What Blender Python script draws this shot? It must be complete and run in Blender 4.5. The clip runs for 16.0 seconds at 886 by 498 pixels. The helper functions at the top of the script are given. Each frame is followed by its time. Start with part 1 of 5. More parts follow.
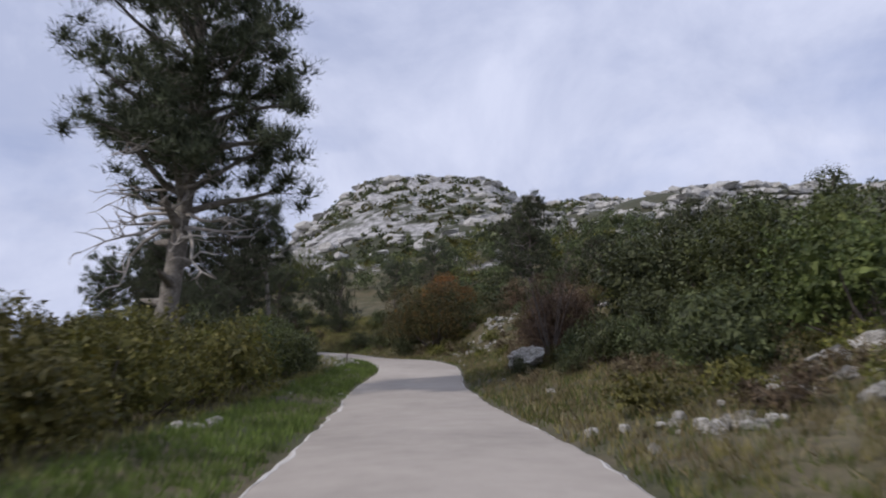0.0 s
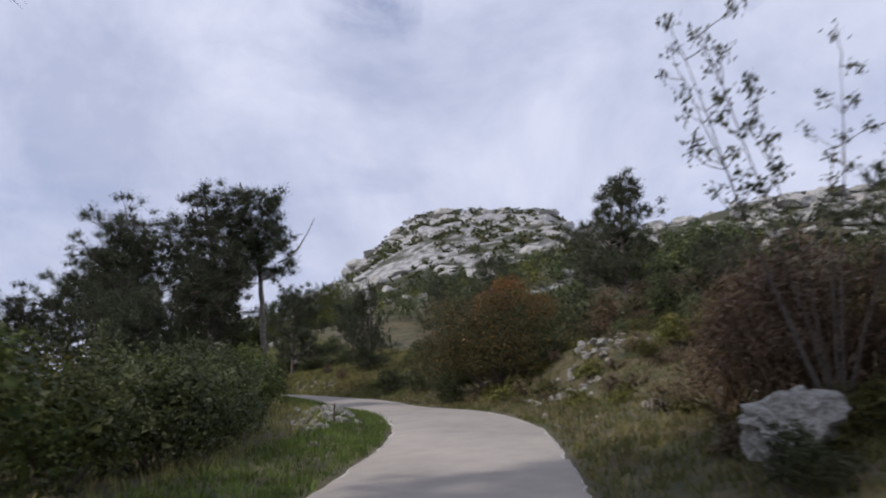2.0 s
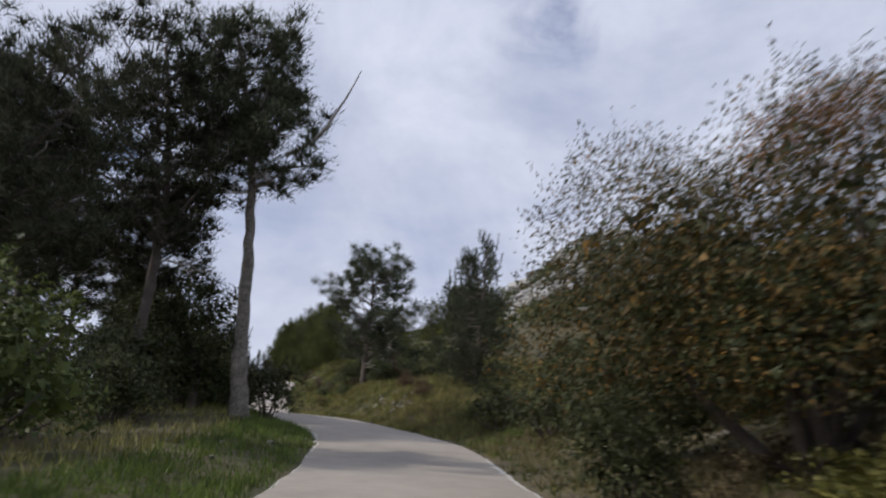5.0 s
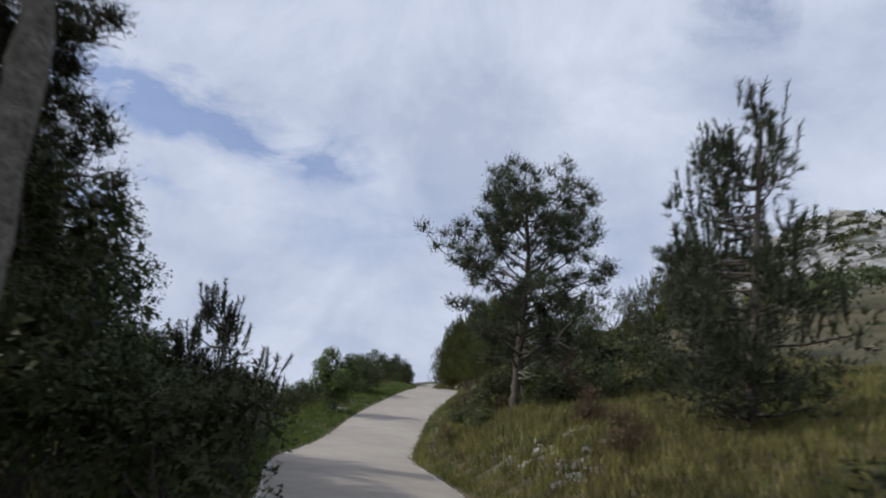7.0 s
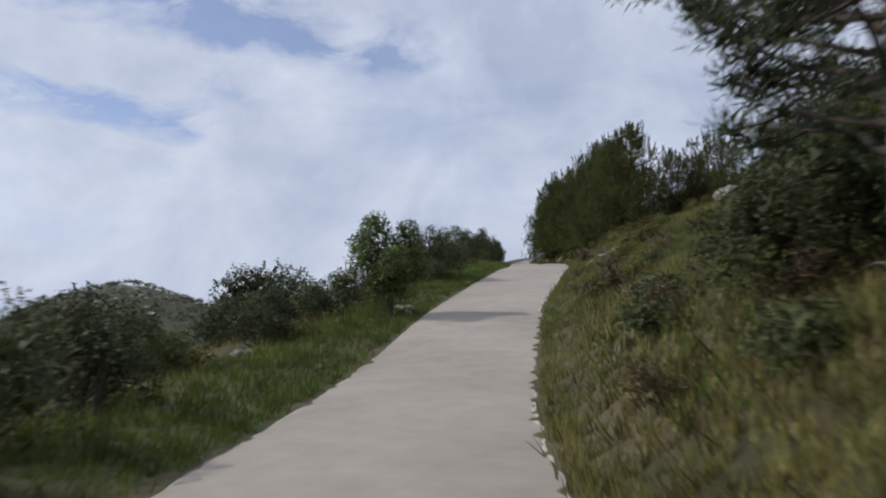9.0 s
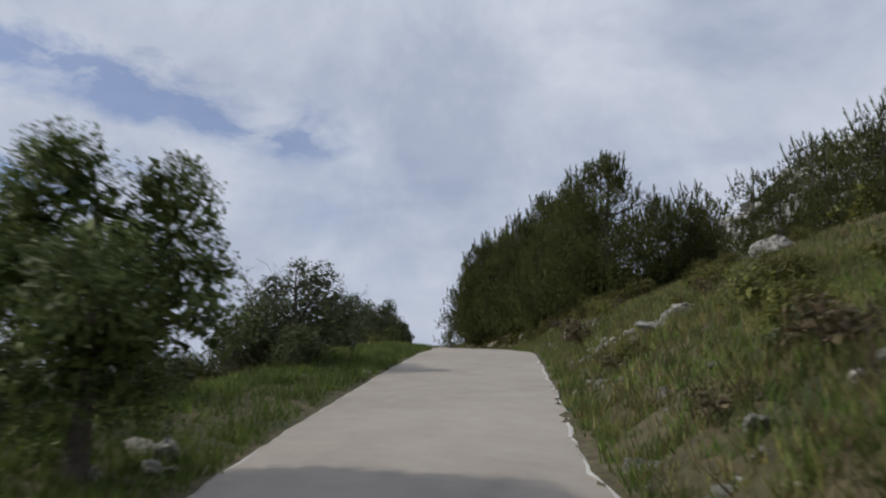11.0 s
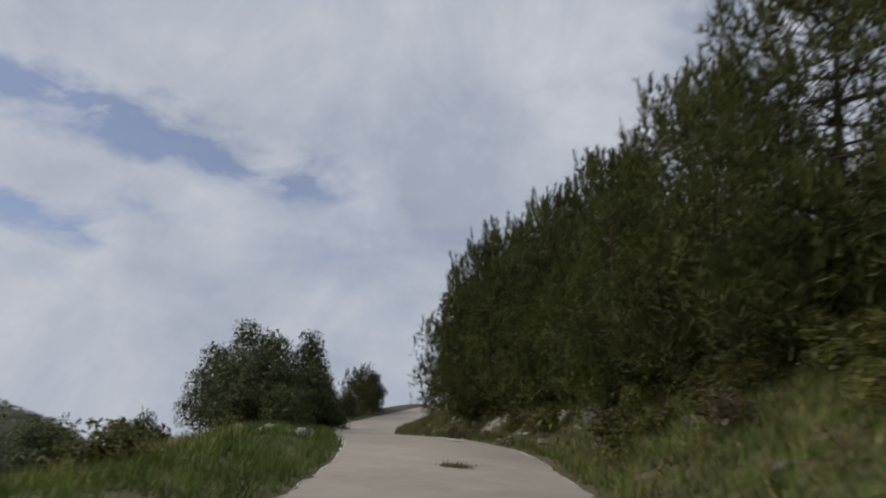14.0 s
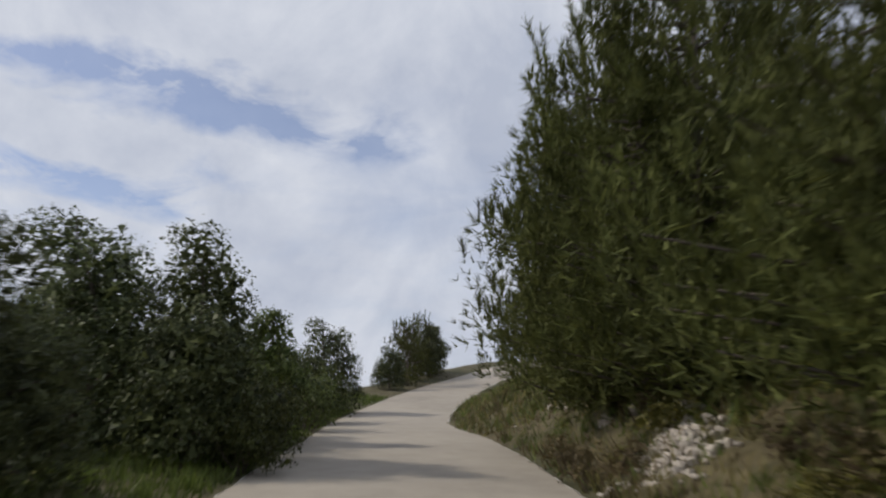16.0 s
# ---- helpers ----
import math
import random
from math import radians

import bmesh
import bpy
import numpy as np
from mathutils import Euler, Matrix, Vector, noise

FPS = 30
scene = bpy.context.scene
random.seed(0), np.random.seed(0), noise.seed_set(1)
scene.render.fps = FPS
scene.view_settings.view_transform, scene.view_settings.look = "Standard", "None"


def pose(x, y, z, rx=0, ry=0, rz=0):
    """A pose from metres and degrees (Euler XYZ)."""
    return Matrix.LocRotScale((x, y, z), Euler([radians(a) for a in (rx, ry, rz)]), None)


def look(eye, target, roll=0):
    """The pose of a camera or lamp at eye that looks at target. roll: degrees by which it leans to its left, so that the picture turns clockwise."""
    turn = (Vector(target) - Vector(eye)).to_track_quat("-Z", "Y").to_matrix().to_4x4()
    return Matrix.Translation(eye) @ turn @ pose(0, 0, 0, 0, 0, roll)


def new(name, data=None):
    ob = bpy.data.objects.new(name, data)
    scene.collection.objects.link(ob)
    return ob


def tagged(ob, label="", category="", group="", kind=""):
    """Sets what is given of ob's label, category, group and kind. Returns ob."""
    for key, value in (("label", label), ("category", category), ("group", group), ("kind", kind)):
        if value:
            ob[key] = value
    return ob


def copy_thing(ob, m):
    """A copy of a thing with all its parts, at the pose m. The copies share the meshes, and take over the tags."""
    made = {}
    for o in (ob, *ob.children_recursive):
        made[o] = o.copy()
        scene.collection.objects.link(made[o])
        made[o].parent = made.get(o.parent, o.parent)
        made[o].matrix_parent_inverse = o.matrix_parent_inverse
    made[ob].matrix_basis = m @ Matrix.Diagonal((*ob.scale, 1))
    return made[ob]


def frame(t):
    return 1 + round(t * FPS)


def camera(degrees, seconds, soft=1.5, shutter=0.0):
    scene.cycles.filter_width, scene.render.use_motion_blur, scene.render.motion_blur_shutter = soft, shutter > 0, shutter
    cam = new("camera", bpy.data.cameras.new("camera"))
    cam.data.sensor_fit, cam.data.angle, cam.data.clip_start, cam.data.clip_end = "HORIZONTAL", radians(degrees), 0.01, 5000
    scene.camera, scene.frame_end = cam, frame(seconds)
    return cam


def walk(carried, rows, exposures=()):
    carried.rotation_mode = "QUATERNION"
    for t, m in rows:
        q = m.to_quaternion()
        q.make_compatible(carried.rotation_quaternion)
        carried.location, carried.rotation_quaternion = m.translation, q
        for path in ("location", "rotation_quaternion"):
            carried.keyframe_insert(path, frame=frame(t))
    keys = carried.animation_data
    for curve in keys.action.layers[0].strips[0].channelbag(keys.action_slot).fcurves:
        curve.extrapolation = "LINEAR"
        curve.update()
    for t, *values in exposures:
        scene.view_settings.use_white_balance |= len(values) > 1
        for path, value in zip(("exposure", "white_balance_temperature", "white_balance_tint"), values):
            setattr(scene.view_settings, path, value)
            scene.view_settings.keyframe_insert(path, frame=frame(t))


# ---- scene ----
cam = camera(61.15, 16.0, soft=2.0, shutter=0.4)
PATH = [
    (0.00, pose(-0.000, 0.000, 1.380, 100.02, 1.52, 0.27)),
    (0.50, pose(-0.020, 4.112, 1.599, 101.33, 2.12, -0.43)),
    (1.00, pose(-0.112, 8.115, 1.886, 101.92, 2.86, -0.42)),
    (1.50, pose(-0.214, 11.699, 2.063, 102.48, 2.96, 1.19)),
    (2.00, pose(-0.361, 15.311, 2.160, 103.11, 2.17, 4.62)),
    (2.50, pose(-0.492, 18.211, 2.080, 102.37, 1.53, 6.39)),
    (3.00, pose(-0.627, 21.570, 2.325, 102.80, 0.74, 7.45)),
    (3.50, pose(-0.878, 25.236, 2.651, 103.53, -0.54, 7.75)),
    (4.00, pose(-1.100, 28.734, 2.932, 103.60, -1.80, 8.67)),
    (4.50, pose(-1.527, 32.881, 3.144, 105.23, -3.68, 10.85)),
    (5.00, pose(-2.067, 36.358, 3.302, 105.12, -3.34, 16.32)),
    (5.20, pose(-2.293, 37.652, 3.324, 104.09, -3.28, 19.01)),
    (5.72, pose(-3.139, 41.389, 3.660, 104.08, -3.60, 22.81)),
    (6.25, pose(-4.428, 45.238, 4.244, 104.50, -4.37, 26.54)),
    (6.78, pose(-6.011, 48.892, 4.844, 104.51, -4.82, 29.76)),
    (7.30, pose(-7.740, 52.043, 5.228, 103.25, -4.14, 31.99)),
    (7.50, pose(-8.510, 53.368, 5.337, 100.98, -2.98, 31.98)),
    (8.00, pose(-10.074, 55.771, 5.495, 98.42, -0.80, 35.51)),
    (8.50, pose(-12.285, 58.704, 5.676, 95.99, 0.57, 37.63)),
    (8.70, pose(-13.062, 59.697, 5.712, 95.12, 0.88, 38.25)),
    (9.22, pose(-15.482, 62.780, 5.857, 95.41, 0.98, 38.06)),
    (9.75, pose(-18.034, 65.980, 5.987, 97.95, 0.24, 35.95)),
    (10.28, pose(-20.382, 69.058, 6.136, 100.80, -0.67, 33.36)),
    (10.80, pose(-22.189, 71.777, 6.338, 102.03, -1.07, 31.72)),
    (11.00, pose(-22.862, 72.996, 6.447, 101.96, -0.74, 30.53)),
    (11.50, pose(-24.087, 75.056, 6.658, 101.53, -0.90, 30.17)),
    (12.00, pose(-25.639, 77.947, 7.078, 103.36, 0.03, 28.60)),
    (12.50, pose(-26.955, 80.680, 7.484, 103.63, 1.00, 24.96)),
    (13.00, pose(-28.682, 84.075, 7.810, 108.64, -1.45, 24.58)),
    (13.50, pose(-30.600, 87.760, 8.340, 107.50, -2.14, 27.20)),
    (14.00, pose(-32.141, 90.737, 8.920, 105.64, -2.75, 30.16)),
    (14.50, pose(-33.828, 94.068, 9.458, 102.99, -3.63, 34.00)),
    (15.00, pose(-35.695, 97.320, 9.908, 102.52, -3.95, 34.58)),
    (15.50, pose(-37.615, 100.380, 10.168, 100.52, -2.69, 34.41)),
    (16.00, pose(-39.744, 103.507, 10.371, 101.88, -0.69, 36.40)),
]
walk(cam, PATH, exposures=[(0.0, 0.14, 6100, 16), (5.0, 0.14, 6350, 12), (7.5, 0.08, 6200, 9), (8.7, 0.08, 6250, 9), (11.0, -0.10, 6400, 8), (12.6, -0.22, 6350, 8), (13.5, -0.34, 6450, 7), (14.3, -0.18, 6750, 8), (16.0, 0.08, 6750, 8)])

# ---- world, sun ----
SUN_AZ = radians(120)      # turned left from the y axis
SUN_EL = radians(40)
sun_dir = Vector((-math.sin(SUN_AZ) * math.cos(SUN_EL), math.cos(SUN_AZ) * math.cos(SUN_EL), math.sin(SUN_EL)))
sun_data = bpy.data.lights.new("sun", "SUN")
sun_data.energy, sun_data.angle, sun_data.color = 2.3, radians(1.5), (1.0, 0.93, 0.82)
sun = new("sun", sun_data)
sun.matrix_world = look(sun_dir * 50, (0, 0, 0))


def nodes_of(tree):
    tree.nodes.clear()
    def n(kind, **kw):
        node = tree.nodes.new(kind)
        for k, v in kw.items():
            node.inputs[k].default_value = v
        return node
    return n, tree.links.new


world = bpy.data.worlds.new("world")
scene.world = world
world.use_nodes = True
n, link = nodes_of(world.node_tree)
out = n("ShaderNodeOutputWorld")
bg = n("ShaderNodeBackground", Strength=1.0)
sky = n("ShaderNodeTexSky")
sky.sky_type, sky.sun_disc = "NISHITA", False
sky.sun_elevation, sky.sun_rotation = SUN_EL, -SUN_AZ
coord = n("ShaderNodeTexCoord")
sep = n("ShaderNodeSeparateXYZ")
link(coord.outputs["Generated"], sep.inputs[0])


def wmath(op, a, b=None, c=None, clamp=False):
    m = n("ShaderNodeMath")
    m.operation, m.use_clamp = op, clamp
    for i, v in enumerate((a, b, c)):
        if v is None:
            continue
        if isinstance(v, (int, float)):
            m.inputs[i].default_value = v
        else:
            link(v, m.inputs[i])
    return m.outputs[0]


up = wmath("ADD", wmath("MAXIMUM", sep.outputs[2], 0.0), 0.22)
cu, cv = wmath("DIVIDE", sep.outputs[0], up), wmath("DIVIDE", sep.outputs[1], up)
plane = n("ShaderNodeCombineXYZ")
link(cu, plane.inputs[0]), link(cv, plane.inputs[1])
fine = n("ShaderNodeTexNoise", Scale=2.6, Detail=7.0, Roughness=0.55, Distortion=0.4)
broad = n("ShaderNodeTexNoise", Scale=0.9, Detail=3.0, Roughness=0.5)
link(plane.outputs[0], fine.inputs["Vector"]), link(plane.outputs[0], broad.inputs["Vector"])
cover = wmath("ADD", wmath("MULTIPLY", fine.outputs[0], 0.55), wmath("MULTIPLY", broad.outputs[0], 0.75))
# long torn gaps in the cloud sheet
warp = wmath("MULTIPLY", wmath("SUBTRACT", fine.outputs[0], 0.5), 0.62)


def torn_gap(u0, slope, v0, v1, v2, width):
    """A blue rift along u = u0 + slope * (v - v1), from v0 to v2."""
    off = wmath("ABSOLUTE", wmath("ADD", wmath("SUBTRACT", wmath("SUBTRACT", cu, u0), wmath("MULTIPLY", wmath("SUBTRACT", cv, v1), slope)), warp))
    across = wmath("SUBTRACT", 1.0, wmath("DIVIDE", off, width), clamp=True)
    along = wmath("SUBTRACT", 1.0, wmath("POWER", wmath("ABSOLUTE", wmath("DIVIDE", wmath("SUBTRACT", cv, (v0 + v2) / 2), (v2 - v0) / 2)), 4.0), clamp=True)
    return wmath("MULTIPLY", across, along)


rifts = wmath("ADD", torn_gap(-1.28, 0.30, 0.35, 0.94, 1.38, 0.17), wmath("MULTIPLY", torn_gap(-1.80, 0.30, 0.55, 0.90, 1.25, 0.19), 0.8))
rifts = wmath("ADD", rifts, wmath("MULTIPLY", torn_gap(-0.19, 0.15, 0.85, 1.15, 1.27, 0.08), 0.30))
rifts = wmath("ADD", rifts, wmath("MULTIPLY", torn_gap(0.52, 0.1, 0.9, 1.1, 1.25, 0.08), 0.35))
tatter = n("ShaderNodeTexNoise", Scale=4.6, Detail=5.0, Roughness=0.6, Distortion=0.5)
link(plane.outputs[0], tatter.inputs["Vector"])
tatters = n("ShaderNodeMapRange", **{"From Min": 0.38, "From Max": 0.62, "To Min": 0.25, "To Max": 1.7})
link(tatter.outputs[0], tatters.inputs["Value"])
rifts = wmath("MULTIPLY", rifts, tatters.outputs[0])
mask = n("ShaderNodeMapRange", **{"From Min": 0.26, "From Max": 0.64, "To Min": 0.30})
link(wmath("SUBTRACT", cover, wmath("MULTIPLY", rifts, 0.56)), mask.inputs["Value"])
blue = n("ShaderNodeMixRGB")
blue.blend_type = "MULTIPLY"
blue.inputs[0].default_value = 1.0
blue.inputs[2].default_value = (0.083, 0.086, 0.106, 1)
link(sky.outputs[0], blue.inputs[1])
tone = n("ShaderNodeTexNoise", Scale=4.2, Detail=8.0, Roughness=0.6, Distortion=0.3)
link(coord.outputs["Generated"], tone.inputs["Vector"])
ramp = n("ShaderNodeValToRGB")
ramp.color_ramp.elements[0].position, ramp.color_ramp.elements[0].color = 0.34, (0.43, 0.475, 0.60, 1)
ramp.color_ramp.elements[1].position, ramp.color_ramp.elements[1].color = 0.64, (0.63, 0.665, 0.765, 1)
link(tone.outputs[0], ramp.inputs[0])
mixed = n("ShaderNodeMixRGB")
link(mask.outputs[0], mixed.inputs[0]), link(blue.outputs[0], mixed.inputs[1]), link(ramp.outputs[0], mixed.inputs[2])
link(mixed.outputs[0], bg.inputs["Color"])
link(bg.outputs[0], out.inputs["Surface"])


# ---- materials ----
def material(name):
    m = bpy.data.materials.new(name)
    m.use_nodes = True
    n, link = nodes_of(m.node_tree)
    out = n("ShaderNodeOutputMaterial")
    return m, n, link, out


def ramp_of(n, link, value, stops):
    r = n("ShaderNodeValToRGB")
    el = r.color_ramp.elements
    while len(el) < len(stops):
        el.new(0.5)
    for e, (p, c) in zip(el, stops):
        e.position, e.color = p, (*c, 1)
    link(value, r.inputs[0])
    return r.outputs[0]


def leaf_material(name, dark, light, spread=0.35, through_light=0.25, rough=0.55, between=(), clumps=1.7):
    m, n, link, out = material(name)
    geo, info = n("ShaderNodeNewGeometry"), n("ShaderNodeObjectInfo")
    base = ramp_of(n, link, geo.outputs["Random Per Island"], [(0.0, dark), *between, (1.0, light)])
    hsv = n("ShaderNodeHueSaturation")
    rnd = n("ShaderNodeMapRange", **{"To Min": 1 - spread, "To Max": 1 + spread})
    hue = n("ShaderNodeMapRange", **{"To Min": 0.485, "To Max": 0.515})
    link(info.outputs["Random"], rnd.inputs["Value"]), link(info.outputs["Random"], hue.inputs["Value"])
    link(rnd.outputs[0], hsv.inputs["Value"]), link(hue.outputs[0], hsv.inputs["Hue"]), link(base, hsv.inputs["Color"])
    tc, clump = n("ShaderNodeTexCoord"), n("ShaderNodeTexNoise", Scale=clumps, Detail=3.0, Roughness=0.6)
    lighter = n("ShaderNodeMapRange", **{"From Min": 0.32, "From Max": 0.68, "To Min": 0.55, "To Max": 1.55})
    tuft = n("ShaderNodeHueSaturation")
    link(tc.outputs["Object"], clump.inputs["Vector"]), link(clump.outputs[0], lighter.inputs["Value"]), link(lighter.outputs[0], tuft.inputs["Value"])
    link(hsv.outputs[0], tuft.inputs["Color"])
    hsv = tuft
    bsdf = n("ShaderNodeBsdfPrincipled", Roughness=rough)
    bsdf.inputs["Specular IOR Level"].default_value = 0.25
    trans = n("ShaderNodeBsdfTranslucent")
    mix = n("ShaderNodeMixShader")
    mix.inputs[0].default_value = through_light
    link(hsv.outputs[0], bsdf.inputs["Base Color"]), link(hsv.outputs[0], trans.inputs["Color"])
    link(bsdf.outputs[0], mix.inputs[1]), link(trans.outputs[0], mix.inputs[2]), link(mix.outputs[0], out.inputs["Surface"])
    return m


def rough_material(name, stops, scale, bump=0.3, rough=0.9, fine_scale=None, bump_distance=0.03):
    """Two noises, one over the other, on object coordinates."""
    m, n, link, out = material(name)
    tc = n("ShaderNodeTexCoord")
    a = n("ShaderNodeTexNoise", Scale=scale, Detail=8.0, Roughness=0.62)
    b = n("ShaderNodeTexNoise", Scale=fine_scale or scale * 9, Detail=5.0, Roughness=0.7)
    link(tc.outputs["Object"], a.inputs["Vector"]), link(tc.outputs["Object"], b.inputs["Vector"])
    s = n("ShaderNodeMath")
    s.operation = "MULTIPLY_ADD"
    s.inputs[1].default_value = 0.45
    t = n("ShaderNodeMath")
    t.operation = "MULTIPLY"
    t.inputs[1].default_value = 0.55
    link(a.outputs[0], t.inputs[0]), link(b.outputs[0], s.inputs[0]), link(t.outputs[0], s.inputs[2])
    col = ramp_of(n, link, s.outputs[0], stops)
    bsdf = n("ShaderNodeBsdfPrincipled", Roughness=rough)
    bp = n("ShaderNodeBump", Strength=bump, Distance=bump_distance)
    link(s.outputs[0], bp.inputs["Height"]), link(bp.outputs[0], bsdf.inputs["Normal"])
    link(col, bsdf.inputs["Base Color"]), link(bsdf.outputs[0], out.inputs["Surface"])
    return m


M_OLIVE = leaf_material("olive_leaves", (0.050, 0.056, 0.014), (0.165, 0.150, 0.036))
M_GREEN = leaf_material("green_leaves", (0.034, 0.048, 0.014), (0.112, 0.128, 0.036))
M_OAK = leaf_material("oak_leaves", (0.042, 0.058, 0.019), (0.135, 0.160, 0.048))
M_DARK = leaf_material("dark_leaves", (0.034, 0.044, 0.020), (0.105, 0.118, 0.046))
M_ORANGE = leaf_material("autumn_leaves", (0.022, 0.028, 0.011), (0.200, 0.100, 0.024), between=[(0.35, (0.040, 0.046, 0.014)), (0.65, (0.062, 0.042, 0.018)), (0.88, (0.100, 0.066, 0.020))], clumps=0.9)
M_RUST = leaf_material("rust_leaves", (0.090, 0.045, 0.014), (0.290, 0.130, 0.030), clumps=1.2)
M_BROWN = leaf_material("brown_twigs", (0.062, 0.040, 0.026), (0.140, 0.086, 0.052), through_light=0.05)
M_NEEDLE = leaf_material("pine_needles", (0.034, 0.041, 0.024), (0.082, 0.092, 0.050), through_light=0.15, rough=0.8, clumps=1.6)
M_YOUNG = leaf_material("young_pine_needles", (0.052, 0.063, 0.018), (0.120, 0.132, 0.038), through_light=0.2, rough=0.8, clumps=0.9)
M_GRASS = leaf_material("green_grass", (0.050, 0.078, 0.016), (0.145, 0.185, 0.042), through_light=0.3)
M_STRAW = leaf_material("brown_stalks", (0.060, 0.045, 0.022), (0.175, 0.135, 0.075), through_light=0.2)
M_DRY = leaf_material("dry_grass", (0.105, 0.105, 0.030), (0.300, 0.265, 0.100), through_light=0.3)
M_BARK = rough_material("grey_bark", [(0.34, (0.060, 0.050, 0.040)), (0.48, (0.155, 0.137, 0.112)), (0.66, (0.285, 0.260, 0.220))], 4.5, 1.0, fine_scale=18, bump_distance=0.06)
M_DARKBARK = rough_material("dark_bark", [(0.30, (0.045, 0.036, 0.03)), (0.55, (0.11, 0.09, 0.075)), (0.75, (0.19, 0.16, 0.14))], 4.0, 0.8, fine_scale=24)
M_DEAD = rough_material("dead_wood", [(0.30, (0.20, 0.18, 0.16)), (0.70, (0.48, 0.44, 0.39))], 5.0, 0.5)
M_ROCK = rough_material("limestone", [(0.30, (0.11, 0.105, 0.095)), (0.42, (0.25, 0.24, 0.22)), (0.54, (0.42, 0.41, 0.385)), (0.70, (0.56, 0.55, 0.525))], 2.0, 0.9, fine_scale=11, bump_distance=0.06)
M_STONE = rough_material("weathered_stone", [(0.33, (0.080, 0.074, 0.063)), (0.43, (0.240, 0.226, 0.196)), (0.53, (0.420, 0.402, 0.358)), (0.68, (0.580, 0.562, 0.515))], 3.5, 1.0, fine_scale=14, bump_distance=0.08)
M_PALE = rough_material("pale_rubble", [(0.30, (0.30, 0.25, 0.21)), (0.55, (0.52, 0.47, 0.42)), (0.75, (0.66, 0.62, 0.57))], 3.0, 0.5, fine_scale=20)
M_LIP = rough_material("pale_concrete_edge", [(0.30, (0.34, 0.32, 0.29)), (0.60, (0.58, 0.56, 0.52)), (0.8, (0.68, 0.66, 0.62))], 2.0, 0.5, fine_scale=30)


def road_material():
    m, n, link, out = material("worn_light_asphalt")
    tc = n("ShaderNodeTexCoord")
    big = n("ShaderNodeTexNoise", Scale=0.22, Detail=6.0, Roughness=0.6)
    mid = n("ShaderNodeTexNoise", Scale=2.2, Detail=6.0, Roughness=0.65)
    grit = n("ShaderNodeTexNoise", Scale=70.0, Detail=3.0, Roughness=0.7)
    for t in (big, mid, grit):
        link(tc.outputs["Object"], t.inputs["Vector"])
    a = n("ShaderNodeMath")
    a.operation = "MULTIPLY_ADD"
    a.inputs[1].default_value = 0.55
    b = n("ShaderNodeMath")
    b.operation = "MULTIPLY_ADD"
    b.inputs[1].default_value = 0.30
    c = n("ShaderNodeMath")
    c.operation = "MULTIPLY"
    c.inputs[1].default_value = 0.15
    link(grit.outputs[0], c.inputs[0])
    link(mid.outputs[0], b.inputs[0]), link(c.outputs[0], b.inputs[2])
    link(big.outputs[0], a.inputs[0]), link(b.outputs[0], a.inputs[2])
    col = ramp_of(n, link, a.outputs[0], [(0.32, (0.215, 0.190, 0.160)), (0.50, (0.325, 0.288, 0.244)), (0.68, (0.410, 0.366, 0.312))])
    bsdf = n("ShaderNodeBsdfPrincipled", Roughness=0.85)
    bp = n("ShaderNodeBump", Strength=0.35, Distance=0.01)
    link(b.outputs[0], bp.inputs["Height"]), link(bp.outputs[0], bsdf.inputs["Normal"])
    link(col, bsdf.inputs["Base Color"]), link(bsdf.outputs[0], out.inputs["Surface"])
    return m


M_ROAD = road_material()


